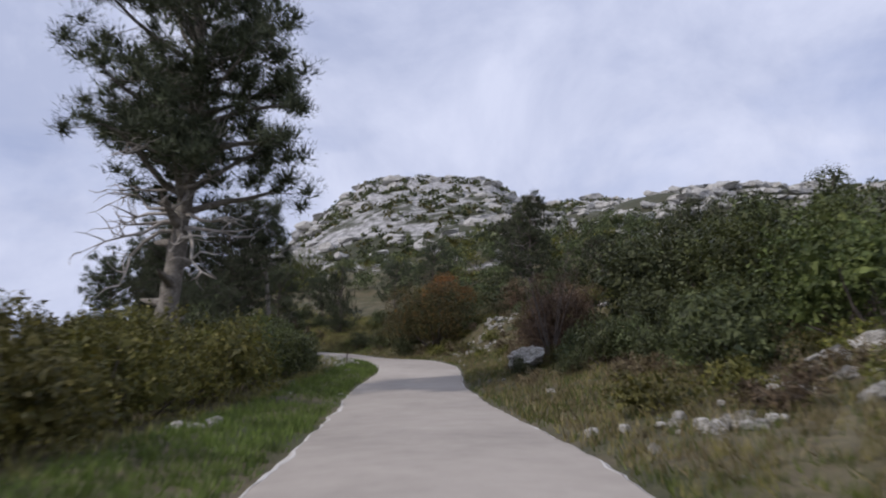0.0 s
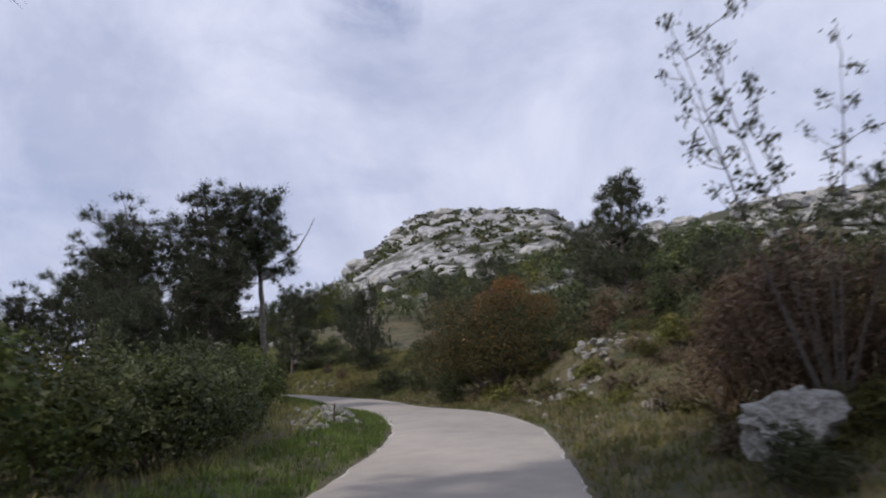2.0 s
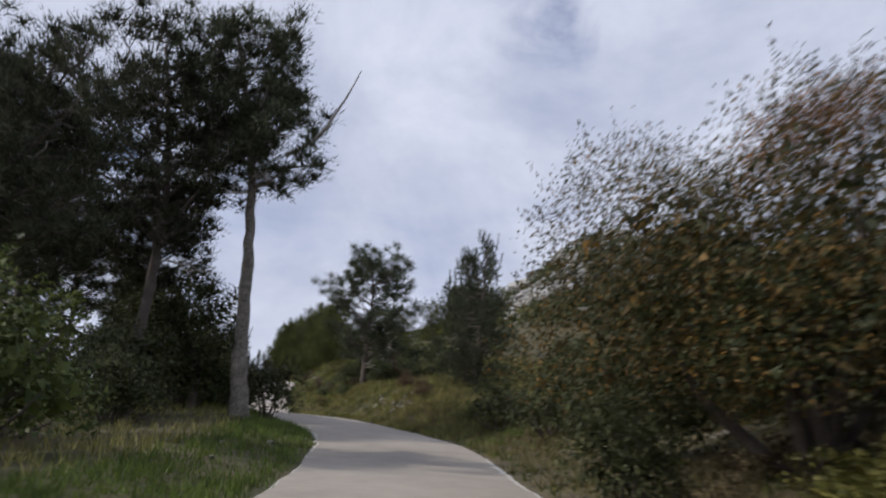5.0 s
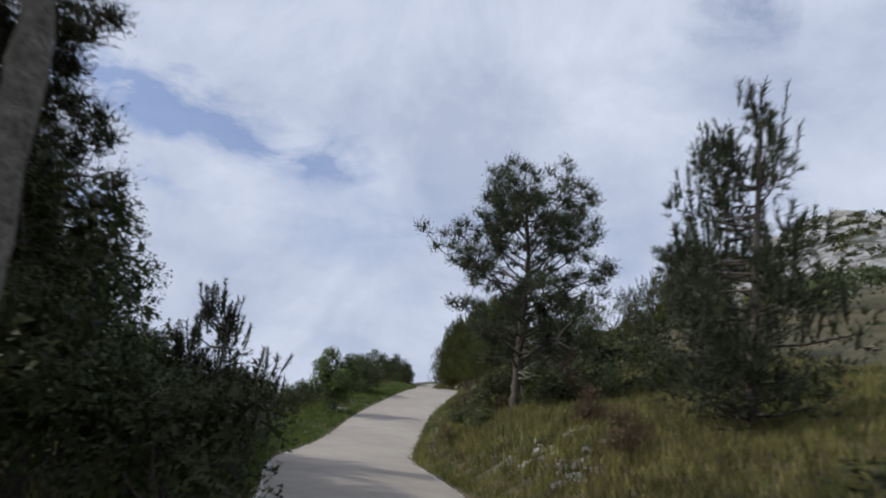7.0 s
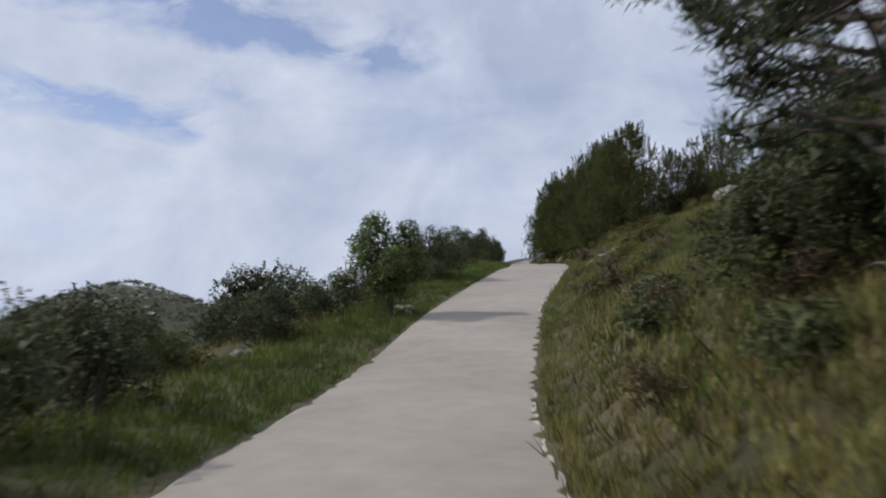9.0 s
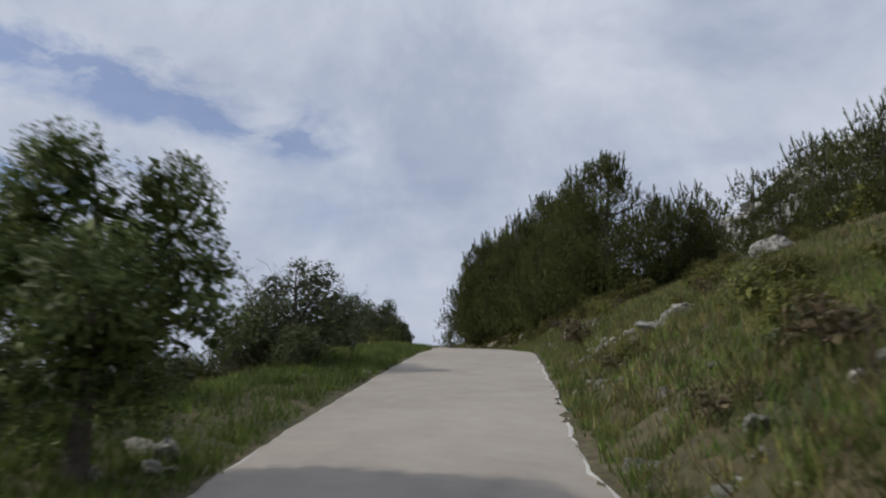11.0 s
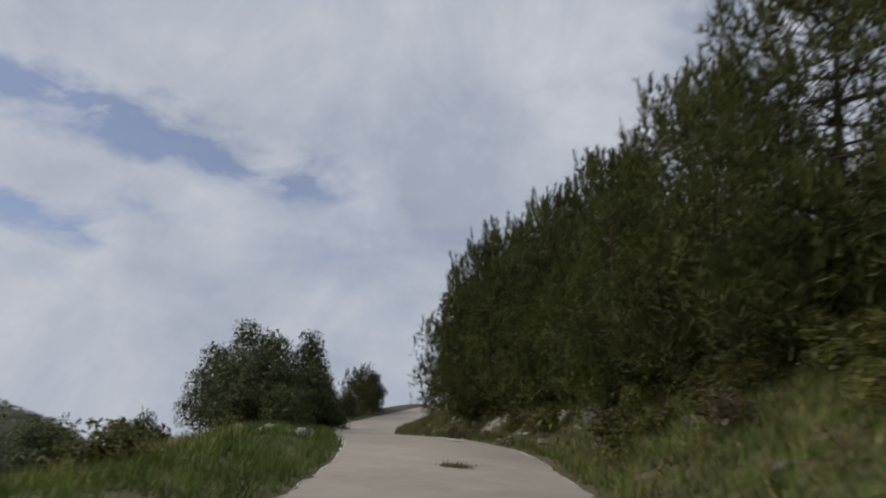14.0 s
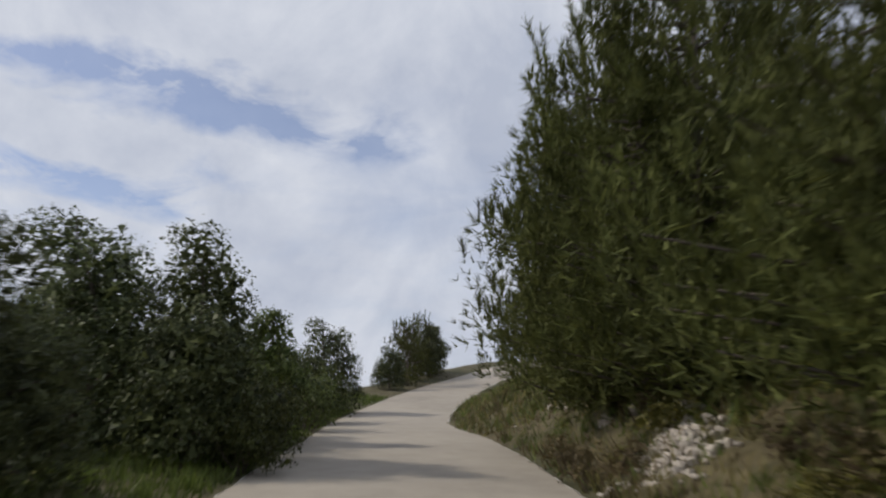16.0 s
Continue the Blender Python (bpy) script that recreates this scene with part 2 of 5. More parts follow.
def ground_material():
    """Soil, short grass and, where the ground is steep or the noise says so, bare limestone."""
    m, n, link, out = material("stony_hillside")
    tc, geo = n("ShaderNodeTexCoord"), n("ShaderNodeNewGeometry")
    big = n("ShaderNodeTexNoise", Scale=0.05, Detail=9.0, Roughness=0.72)
    mid = n("ShaderNodeTexNoise", Scale=0.45, Detail=8.0, Roughness=0.65)
    fine = n("ShaderNodeTexNoise", Scale=7.0, Detail=6.0, Roughness=0.7)
    for t in (big, mid, fine):
        link(tc.outputs["Object"], t.inputs["Vector"])
    soil = ramp_of(n, link, mid.outputs[0], [(0.34, (0.030, 0.036, 0.011)), (0.45, (0.060, 0.056, 0.020)), (0.55, (0.092, 0.074, 0.036)), (0.68, (0.115, 0.100, 0.052))])
    speck = ramp_of(n, link, fine.outputs[0], [(0.35, (0.55, 0.55, 0.55)), (0.65, (1.35, 1.35, 1.35))])
    mul = n("ShaderNodeMixRGB")
    mul.blend_type = "MULTIPLY"
    mul.inputs[0].default_value = 1.0
    # low maquis darkens the ground up the mountain
    scrub = n("ShaderNodeMixRGB")
    scrub.inputs[2].default_value = (0.036, 0.042, 0.020, 1)
    zone = n("ShaderNodeMapRange", **{"From Min": 14.0, "From Max": 34.0, "To Max": 0.85})
    tall = n("ShaderNodeSeparateXYZ")
    link(tc.outputs["Object"], tall.inputs[0]), link(tall.outputs[2], zone.inputs["Value"])
    away = n("ShaderNodeVectorMath")
    away.operation = "DISTANCE"
    away.inputs[1].default_value = (-20, 60, 6)
    wild = n("ShaderNodeMapRange", **{"From Min": 75.0, "From Max": 150.0, "To Max": 0.85})
    most = n("ShaderNodeMath")
    most.operation = "MAXIMUM"
    link(tc.outputs["Object"], away.inputs[0]), link(away.outputs["Value"], wild.inputs["Value"])
    link(zone.outputs[0], most.inputs[0]), link(wild.outputs[0], most.inputs[1]), link(most.outputs[0], scrub.inputs[0])
    link(soil, scrub.inputs[1]), link(scrub.outputs[0], mul.inputs[1]), link(speck, mul.inputs[2])
    rock = ramp_of(n, link, mid.outputs[0], [(0.32, (0.10, 0.098, 0.095)), (0.47, (0.26, 0.255, 0.25)), (0.65, (0.46, 0.455, 0.445))])
    sep = n("ShaderNodeSeparateXYZ")
    link(geo.outputs["Normal"], sep.inputs[0])
    height = n("ShaderNodeSeparateXYZ")
    link(tc.outputs["Object"], height.inputs[0])
    high = n("ShaderNodeMapRange", **{"From Min": 14.0, "From Max": 140.0, "To Min": -0.05, "To Max": 0.27})
    link(height.outputs[2], high.inputs["Value"])
    steep = n("ShaderNodeMapRange", **{"From Min": 0.92, "From Max": 0.60, "To Min": 0.0, "To Max": 0.14})
    link(sep.outputs[2], steep.inputs["Value"])
    s1 = n("ShaderNodeMath")
    s1.operation = "ADD"
    link(high.outputs[0], s1.inputs[0]), link(steep.outputs[0], s1.inputs[1])
    s2 = n("ShaderNodeMath")
    s2.operation = "ADD"
    link(s1.outputs[0], s2.inputs[0]), link(big.outputs[0], s2.inputs[1])
    mask = n("ShaderNodeMapRange", **{"From Min": 0.55, "From Max": 0.62})
    link(s2.outputs[0], mask.inputs["Value"])
    mix = n("ShaderNodeMixRGB")
    link(mask.outputs[0], mix.inputs[0]), link(mul.outputs[0], mix.inputs[1]), link(rock, mix.inputs[2])
    bsdf = n("ShaderNodeBsdfPrincipled", Roughness=0.95)
    bp = n("ShaderNodeBump", Strength=0.6, Distance=0.05)
    link(fine.outputs[0], bp.inputs["Height"]), link(bp.outputs[0], bsdf.inputs["Normal"])
    link(mix.outputs[0], bsdf.inputs["Base Color"]), link(bsdf.outputs[0], out.inputs["Surface"])
    return m


M_GROUND = ground_material()


import functools


# ---- the lie of the land ----
ROAD = [(0.21, -60.00, -2.99), (0.21, -12.00, -0.44), (0.12, 0.00, 0.20), (-0.13, 8.00, 0.61), (-0.69, 16.00, 0.85), (-1.20, 23.99, 1.34),
        (-0.99, 28.01, 1.68), (-1.11, 32.03, 1.98), (-1.81, 35.93, 2.33), (-2.94, 39.79, 2.57), (-4.35, 43.48, 2.73), (-5.76, 47.19, 2.94),
        (-7.14, 50.93, 3.31), (-9.09, 54.47, 3.61), (-11.61, 57.51, 3.93), (-14.27, 60.52, 4.26), (-17.03, 63.49, 4.42), (-19.43, 66.71, 4.44),
        (-21.62, 70.15, 4.61), (-23.58, 73.57, 5.05), (-25.71, 77.09, 5.66), (-27.55, 80.63, 6.25), (-29.19, 84.26, 6.85), (-30.91, 87.82, 7.41),
        (-32.60, 91.45, 7.96), (-34.51, 95.00, 8.28), (-36.49, 98.41, 8.61), (-38.59, 101.88, 9.00), (-43.74, 108.07, 9.46), (-48.89, 114.35, 9.70),
        (-53.98, 120.15, 9.91), (-58.05, 127.08, 10.60), (-61.45, 134.25, 11.42), (-64.47, 147.79, 13.48)]
HALF = 1.60            # half the road's width


def centre_line():
    p = np.array(ROAD, float)
    s = np.concatenate([[0], np.cumsum(np.linalg.norm(np.diff(p[:, :2], axis=0), axis=1))])
    q = np.arange(0, s[-1], 0.4)
    c = np.stack([np.interp(q, s, p[:, k]) for k in range(3)], 1)
    w = np.exp(-0.5 * (np.arange(-14, 15) * 0.4 / 1.9) ** 2)
    w /= w.sum()
    pad = np.concatenate([2 * c[:1] - c[14:0:-1], c, 2 * c[-1:] - c[-2:-16:-1]])
    return np.stack([np.convolve(pad[:, k], w, "valid") for k in range(3)], 1)


LINE = centre_line()
TANG = np.gradient(LINE[:, :2], axis=0)
TANG /= np.linalg.norm(TANG, axis=1)[:, None]
SIDE = np.stack([TANG[:, 1], -TANG[:, 0]], 1)          # to the right of the way
# rise of the bank on the right and fall of the slope on the left, along y
RISE = np.interp(LINE[:, 1], [-60, 20, 40, 55, 62, 75, 85, 100, 125, 150], [0.16, 0.16, 0.16, 0.18, 0.22, 0.28, 0.37, 0.40, 0.36, 0.3])
BANK = np.interp(LINE[:, 1], [-60, 40, 54, 60, 70, 76, 84, 105, 125, 150], [0.15, 0.15, 0.35, 1.1, 1.35, 1.0, 0.7, 0.7, 0.5, 0.5])
FALL = np.interp(LINE[:, 1], [-60, 10, 40, 55, 70, 90, 110, 150], [0.16, 0.16, 0.12, 0.14, 0.34, 0.62, 0.66, 0.40])


@functools.lru_cache(None)
def noise_tables(seed, octaves):
    rng = np.random.RandomState(seed)
    return [rng.rand(256, 256) * 2 - 1 for _ in range(octaves)]


def value_noise(x, y, scale, seed, octaves=4, rough=0.5):
    """Smooth fractal noise of about -1 to 1."""
    total, amp, norm = np.zeros_like(x), 1.0, 0.0
    for table in noise_tables(seed, octaves):
        u, v = x / scale + 91.3, y / scale + 47.7
        i, j = np.floor(u).astype(int), np.floor(v).astype(int)
        a, b = u - i, v - j
        a, b = a * a * (3 - 2 * a), b * b * (3 - 2 * b)
        g = lambda di, dj: table[(i + di) % 256, (j + dj) % 256]
        total += amp * ((g(0, 0) * (1 - a) + g(1, 0) * a) * (1 - b) + (g(0, 1) * (1 - a) + g(1, 1) * a) * b)
        norm += amp
        amp *= rough
        scale *= 0.5
    return total / norm


def smooth(a, b, x):
    u = np.clip((x - a) / (b - a), 0, 1)
    return u * u * (3 - 2 * u)


def flare(y):
    """The road is wider on the right where it turns under the pines."""
    return 0.45 * smooth(100, 105, y) * (1 - smooth(115, 120, y))


CREST_AT = 560.0
SPUR = 6.0             # height of the bare spur on the right
CREST = ([-180, -110, -80, -58, -45, -34, -26, -18, -14.9, -12.1, -9.6, -6.2, -3, 4.1, 5.8, 7.6, 13.4, 19.4, 30.6, 60, 110, 180],
         [-2, -3.5, -3.5, -3.5, -1.5, 0.8, 2.5, 5.2, 6.8, 8.6, 10.9, 13.3, 13.8, 13.6, 12.4, 11.3, 11.3, 11.0, 10.6, 8, 3, -1])


def land(x, y):
    """Height of the ground, distance from the road's middle (right is positive) and the road's height there."""
    x, y = np.atleast_1d(np.asarray(x, float)), np.atleast_1d(np.asarray(y, float))
    z, dist, zr = np.empty_like(x), np.empty_like(x), np.empty_like(x)
    for a in range(0, len(x), 12000):
        X, Y = x[a:a + 12000], y[a:a + 12000]
        dx, dy = X[:, None] - LINE[None, :, 0], Y[:, None] - LINE[None, :, 1]
        d2 = dx * dx + dy * dy
        k = d2.argmin(1)
        rows = np.arange(len(X))
        w = (d2 + 0.5) ** -3
        w /= w.sum(1)[:, None]
        road = w @ LINE[:, 2]
        rise, fall, bank = w @ RISE, w @ FALL, w @ BANK
        near = np.sqrt(d2[rows, k])
        d = near * np.sign(dx[rows, k] * SIDE[k, 0] + dy[rows, k] * SIDE[k, 1] + 1e-9)
        wide = np.where(d > 0, flare(Y), 0)
        e = np.maximum(np.abs(d) - 2.1 - wide, 0)
        right = bank * (1 - np.exp(-(e / 0.9) ** 1.4)) + 32 * (1 - np.exp(-rise * e * e / (e + 1.0) / 32))
        left = 0.16 * smooth(0, 1.0, e) - 55 * (1 - np.exp(-fall * e * e / (e + 9.0) / 55))
        h = road - 0.025 + 0.045 * smooth(1.55, 2.1, np.abs(d) - wide) + np.where(d > 0, right, left)
        h += 1.35 * smooth(4.2, 6.4, d) * (1 - smooth(11, 22, d)) * np.exp(-((Y - 42.5) / 6.5) ** 2)     # a rocky terrace
        # rolling and lumpy ground off the road
        off = smooth(0.2, 4.0, e)
        h += off * (0.16 * value_noise(X, Y, 1.7, 3) + 0.55 * smooth(3, 14, e) * value_noise(X, Y, 8.0, 4) + 1.6 * smooth(15, 60, e) * value_noise(X, Y, 30.0, 5))
        # the mountain ahead and the hills round the valley
        r, phi = np.hypot(X, Y - 20), np.degrees(np.arctan2(X, Y - 20))
        top = 1.4 + CREST_AT * np.tan(np.radians(np.interp(phi, *CREST)))
        up = smooth(60, CREST_AT, r) ** 1.05 * smooth(22, 120, np.abs(d))
        m = (top - h) * up * (1 - 0.4 * smooth(CREST_AT, 1500, r))
        crag = 1 - np.abs(value_noise(X, Y, 46.0, 8, 5, 0.6)) * 2.6
        h += m + smooth(10, 70, m) * (5 * crag + 2.6 * value_noise(X, Y, 13.0, 9, 3, 0.7)) * (1 - 0.7 * smooth(CREST_AT * 0.8, CREST_AT, r))
        # a bare spur on the right, nearer than the ridge
        h += SPUR * np.exp(-((X - 44) ** 2 / 34 ** 2 + (Y - 128) ** 2 / 30 ** 2)) * (1 + 0.10 * crag)
        hx, hy = X + 640, Y - 400
        h += 73 * np.exp(-((hx * 0.47 + hy * 0.88) ** 2 / 105 ** 2 + (hx * 0.88 - hy * 0.47) ** 2 / 190 ** 2)) + smooth(250, 700, r) * 9 * value_noise(X, Y, 90.0, 12, 5, 0.6) * (m < 20)
        z[a:a + 12000], dist[a:a + 12000], zr[a:a + 12000] = h, d, road
    return z, dist, zr


def ground_at(x, y):
    return float(land([x], [y])[0][0])


# ---- mesh helpers ----
def quick_mesh(name, verts, faces, mat, smooth_shade=False):
    """A mesh from arrays: verts (n, 3), faces (m, 3 or 4)."""
    verts, faces = np.asarray(verts, np.float32), np.asarray(faces, np.int32)
    me = bpy.data.meshes.new(name)
    k = faces.shape[1]
    me.vertices.add(len(verts)), me.loops.add(faces.size), me.polygons.add(len(faces))
    me.vertices.foreach_set("co", verts.ravel())
    me.loops.foreach_set("vertex_index", faces.ravel())
    me.polygons.foreach_set("loop_start", np.arange(0, faces.size, k, dtype=np.int32))
    me.polygons.foreach_set("use_smooth", np.full(len(faces), smooth_shade))
    me.update(calc_edges=True)
    me.materials.append(mat)
    return me


def part(name, me, parent, label=""):
    ob = new(name, me)
    ob.parent = parent
    return tagged(ob, label) if label else ob


def lines(start, stop, step):
    return list(np.arange(start, stop, step))


def growing(start, sign, first, ratio, end):
    out, p, step = [], start, first
    while abs(p) < end:
        p += sign * step
        step *= ratio
        out.append(p)
    return out


# ---- ground ----
gx = sorted(growing(-260, -1, 9, 1.22, 2600)) + lines(-260, -78, 5.0) + lines(-78, 30, 0.65) + lines(30, 330, 4.2) + growing(330, 1, 9, 1.22, 2600)
gy = sorted(growing(-45, -1, 4, 1.3, 1500)) + lines(-45, 0, 1.2) + lines(0, 150, 0.65) + lines(150, 660, 4.2) + growing(660, 1, 9, 1.2, 2800)
GX, GY = np.meshgrid(np.array(gx), np.array(gy), indexing="ij")
gz, _, _ = land(GX.ravel(), GY.ravel())
idx = np.arange(GX.size).reshape(GX.shape)
quads = np.stack([idx[:-1, :-1], idx[1:, :-1], idx[1:, 1:], idx[:-1, 1:]], -1).reshape(-1, 4)
ground = new("ground", quick_mesh("ground", np.stack([GX.ravel(), GY.ravel(), gz], 1), quads, M_GROUND, True))
tagged(ground, "stony limestone hillside with thin grass and a bare rocky mountain", "ground", kind="structure")


# ---- road ----
STEP = np.arange(0, len(LINE) - 1, 0.25)
FINE = np.stack([np.interp(STEP, np.arange(len(LINE)), LINE[:, k]) for k in range(3)], 1)
FINE_SIDE = np.stack([np.interp(STEP, np.arange(len(LINE)), SIDE[:, k]) for k in range(2)], 1)
ALONG = STEP * 0.4


def edge_wobble(side):
    s = ALONG
    return 0.05 * value_noise(s, s * 0 + side, 0.6, 10 + side, 3, 0.7) + 0.07 * value_noise(s, s * 0 + side, 2.2, 20 + side, 4, 0.7) + 0.05 * value_noise(s, s * 0 + side, 9.0, 30 + side, 2)


def ribbon(offsets, heights):
    """A strip along the road; offsets and heights are (points, columns)."""
    n, m = offsets.shape
    v = np.empty((n, m, 3))
    v[..., :2] = FINE[:, None, :2] + offsets[..., None] * FINE_SIDE[:, None, :]
    v[..., 2] = FINE[:, None, 2] + heights
    i = np.arange(n * m).reshape(n, m)
    return v.reshape(-1, 3), np.stack([i[:-1, :-1], i[:-1, 1:], i[1:, 1:], i[1:, :-1]], -1).reshape(-1, 4)


cols = np.array([-1, -0.985, -0.75, -0.5, -0.25, 0, 0.25, 0.5, 0.75, 0.985, 1])
left_edge, right_edge = -HALF + edge_wobble(0), HALF + edge_wobble(1)
right_edge = right_edge + flare(FINE[:, 1])
mid, half = (left_edge + right_edge) / 2, (right_edge - left_edge) / 2
offs = mid[:, None] + half[:, None] * cols
hts = 0.03 * (1 - cols ** 2)[None, :] + 0.008 * value_noise(ALONG[:, None] + 0 * cols, offs, 1.5, 41, 3)
offs = np.concatenate([offs[:, :1] - 0.015, offs, offs[:, -1:] + 0.015], 1)
hts = np.concatenate([hts[:, :1] - 0.14, hts, hts[:, -1:] - 0.14], 1)
road = new("road", quick_mesh("road", *ribbon(offs, hts), M_ROAD, True))
tagged(road, "narrow single-lane road of worn pale grey-beige asphalt", "road", kind="structure")
for side, edge in ((-1, left_edge), (1, right_edge)):
    s = ALONG
    patchy = value_noise(s, s * 0, 1.6, 50 + side, 4, 0.8) + 0.5 * value_noise(s, s * 0, 11.0, 55 + side, 2)
    wide = np.clip((0.02 if side > 0 else 0.0) + 0.16 * patchy, 0.003, 0.17)
    o = np.stack([edge - side * wide, edge - side * wide * 0.3, edge + side * 0.025, edge + side * 0.05], 1)
    h = np.stack([s * 0 + 0.001, 0.003 + 0.02 * wide + 0.004 * value_noise(s, s * 0, 0.4, 60 + side, 2), s * 0 - 0.01, s * 0 - 0.13], 1)
    if side < 0:
        o, h = o[:, ::-1], h[:, ::-1]
    lip = new("trim", quick_mesh("trim", *ribbon(o, h), M_LIP))
    tagged(lip, "broken pale concrete lip along the edge of the road", "road edge", kind="structure")


# ---- plants: how they are made ----
def unit(v):
    return v / (np.linalg.norm(v, axis=-1, keepdims=True) + 1e-9)


def leaf_cloud(name, centres, size, mat, rng, outward=None, flat=0.5, narrow=0.5):
    """Pointed leaves, one at each centre."""
    n = len(centres)
    nor = rng.normal(size=(n, 3))
    nor[:, 2] += flat
    if outward is not None:
        nor += outward * 0.8
    nor = unit(nor)
    a = unit(np.cross(nor, rng.normal(size=(n, 3))))
    b = np.cross(nor, a)
    s = size * rng.uniform(0.6, 1.35, (n, 1))
    v = np.stack([centres - a * s * 0.7 - b * s * narrow, centres - a * s * 0.7 + b * s * narrow, centres + a * s], 1).reshape(-1, 3)
    return quick_mesh(name, v, np.arange(3 * n).reshape(-1, 3), mat)


def blades(name, base, way, length, width, mat, rng):
    """Thin three-cornered needles or grass blades."""
    n = len(base)
    length, width = np.reshape(length, (-1, 1)), np.reshape(width, (-1, 1))
    side = unit(np.cross(way, rng.normal(size=(n, 3)))) * width * rng.uniform(0.6, 1.3, (n, 1))
    tip = base + way * length * rng.uniform(0.6, 1.3, (n, 1))
    v = np.stack([base - side, base + side, tip], 1).reshape(-1, 3)
    return quick_mesh(name, v, np.arange(3 * n).reshape(-1, 3), mat)


def tube(points, radii, sides=7):
    """A tapered limb along points."""
    p, r = np.asarray(points, float), np.asarray(radii, float)
    t = unit(np.gradient(p, axis=0))
    ref = np.where(np.abs(t[:, 2:3]) > 0.9, [[1.0, 0, 0]], [[0, 0, 1.0]])
    a = unit(np.cross(t, ref))
    b = np.cross(t, a)
    ang = np.arange(sides) * 2 * math.pi / sides
    v = p[:, None] + r[:, None, None] * (np.cos(ang)[None, :, None] * a[:, None] + np.sin(ang)[None, :, None] * b[:, None])
    i = np.arange(len(p) * sides).reshape(len(p), sides)
    q = np.stack([i[:-1], np.roll(i[:-1], -1, 1), np.roll(i[1:], -1, 1), i[1:]], -1).reshape(-1, 4)
    return v.reshape(-1, 3), q


def joined(name, tubes, mat):
    vs, fs, k = [], [], 0
    for v, f in tubes:
        vs.append(v), fs.append(f + k)
        k += len(v)
    return quick_mesh(name, np.concatenate(vs), np.concatenate(fs), mat, True)


def limb_points(start, way, length, rng, bend=0.25, lift=0.0, n=6):
    p, w, out = np.array(start, float), unit(np.array(way, float)), []
    for _ in range(n):
        out.append(p.copy())
        w = unit(w + rng.normal(size=3) * bend + np.array([0, 0, lift]))
        p = p + w * length / (n - 1)
    return np.array(out)


def crown_points(lobes, count, rng, shell=0.55):
    """Points in the outer shell of lumpy lobes: rows of centre and radii."""
    lobes = np.asarray(lobes, float)
    area = lobes[:, 3] * lobes[:, 5]
    pick = rng.choice(len(lobes), count, p=area / area.sum())
    d = unit(rng.normal(size=(count, 3)))
    d[:, 2] = np.where(d[:, 2] < -0.55, -d[:, 2], d[:, 2])
    r = rng.uniform(shell, 1.0, (count, 1)) ** 0.6
    lump = 1 + 0.16 * np.sin(d[:, :1] * 9 + lobes[pick, :1] * 7) * np.cos(d[:, 1:2] * 8 + lobes[pick, 1:2] * 5)
    return lobes[pick, :3] + d * lobes[pick, 3:6] * r * lump, d


def sprout(name, label, category):
    e = new(name)
    e.empty_display_size = 0.3
    return tagged(e, label, category)


def make_shrub(name, label, mat, wide, tall, leaves, size, seed, stem_mat=None, twiggy=0.0, lobes=9, narrow=0.5, skirt=4, loose=0.16):
    """A many-stemmed bush: stems fanning out of the ground under a lumpy, gappy crown."""
    rng = np.random.RandomState(seed)
    top = sprout(name, label, "shrub")
    L = []
    for i in range(lobes):
        a, rr = rng.uniform(0, 6.283), wide * 0.5 * math.sqrt(rng.uniform(0.02, 1)) * 0.72
        zz = tall * rng.uniform(0.28, 0.74) * (1 - 0.35 * (rr / (wide * 0.5)) ** 2)
        s = wide * rng.uniform(0.15, 0.25)
        L.append((rr * math.cos(a), rr * math.sin(a), zz, s, s, min(s * rng.uniform(0.8, 1.2), tall - zz)))
    for i in range(skirt):
        a = i * 6.283 / skirt + rng.uniform(-0.5, 0.5)
        L.append((wide * 0.3 * math.cos(a), wide * 0.3 * math.sin(a), tall * 0.24, wide * 0.22, wide * 0.22, tall * 0.24))
    pts, d = crown_points(L, leaves, rng)
    # loose shoots standing out of the crown
    ns = int(leaves * loose)
    shoots, base = [], crown_points(L, max(ns // 14, 4), rng, 0.9)
    for b, w in zip(*base):
        ln = rng.uniform(0.08, 0.20) * wide * 0.5
        way = unit(w + np.array([0, 0, 0.7]))
        shoots.append(b + way * np.linspace(0, ln, 14)[:, None] + rng.normal(size=(14, 3)) * size * 0.5)
    pts = np.concatenate([pts, *shoots])
    # broad sprays inside close the crown
    inside, _ = crown_points(L, leaves // 12, rng, 0.15)
    centre = np.array([0, 0, tall * 0.35])
    inside = centre + (inside - centre) * 0.8
    big = np.concatenate([np.ones(len(pts)), np.full(len(inside), 2.8)])
    pts = np.concatenate([pts, inside])
    pts[:, 2] = np.maximum(pts[:, 2], 0.02)
    d = unit(pts - centre)
    part("foliage", leaf_cloud("foliage", pts, size * big[:, None], mat, rng, d, narrow=narrow), top)
    tubes = []
    for i in range((7 if wide > 1.5 else 4) + int(twiggy * (26 if wide > 1.5 else 10))):
        c = L[rng.randint(len(L))]
        way = np.array([c[0], c[1], max(c[2], 0.3) * 1.25]) + rng.normal(size=3) * 0.12
        ln = np.linalg.norm(c[:3]) * (1.0 + 0.45 * twiggy * rng.uniform(0.3, 1))
        p = limb_points((c[0] * 0.12, c[1] * 0.12, -0.08), way, ln, rng, 0.16, 0.05)
        tubes.append(tube(p, np.linspace(0.007 + 0.016 * wide, 0.004 + 0.001 * wide, len(p)), 5))
    part("woody_base", joined("woody_base", tubes, stem_mat or M_DARKBARK), top, "thin brown woody stems")
    return top


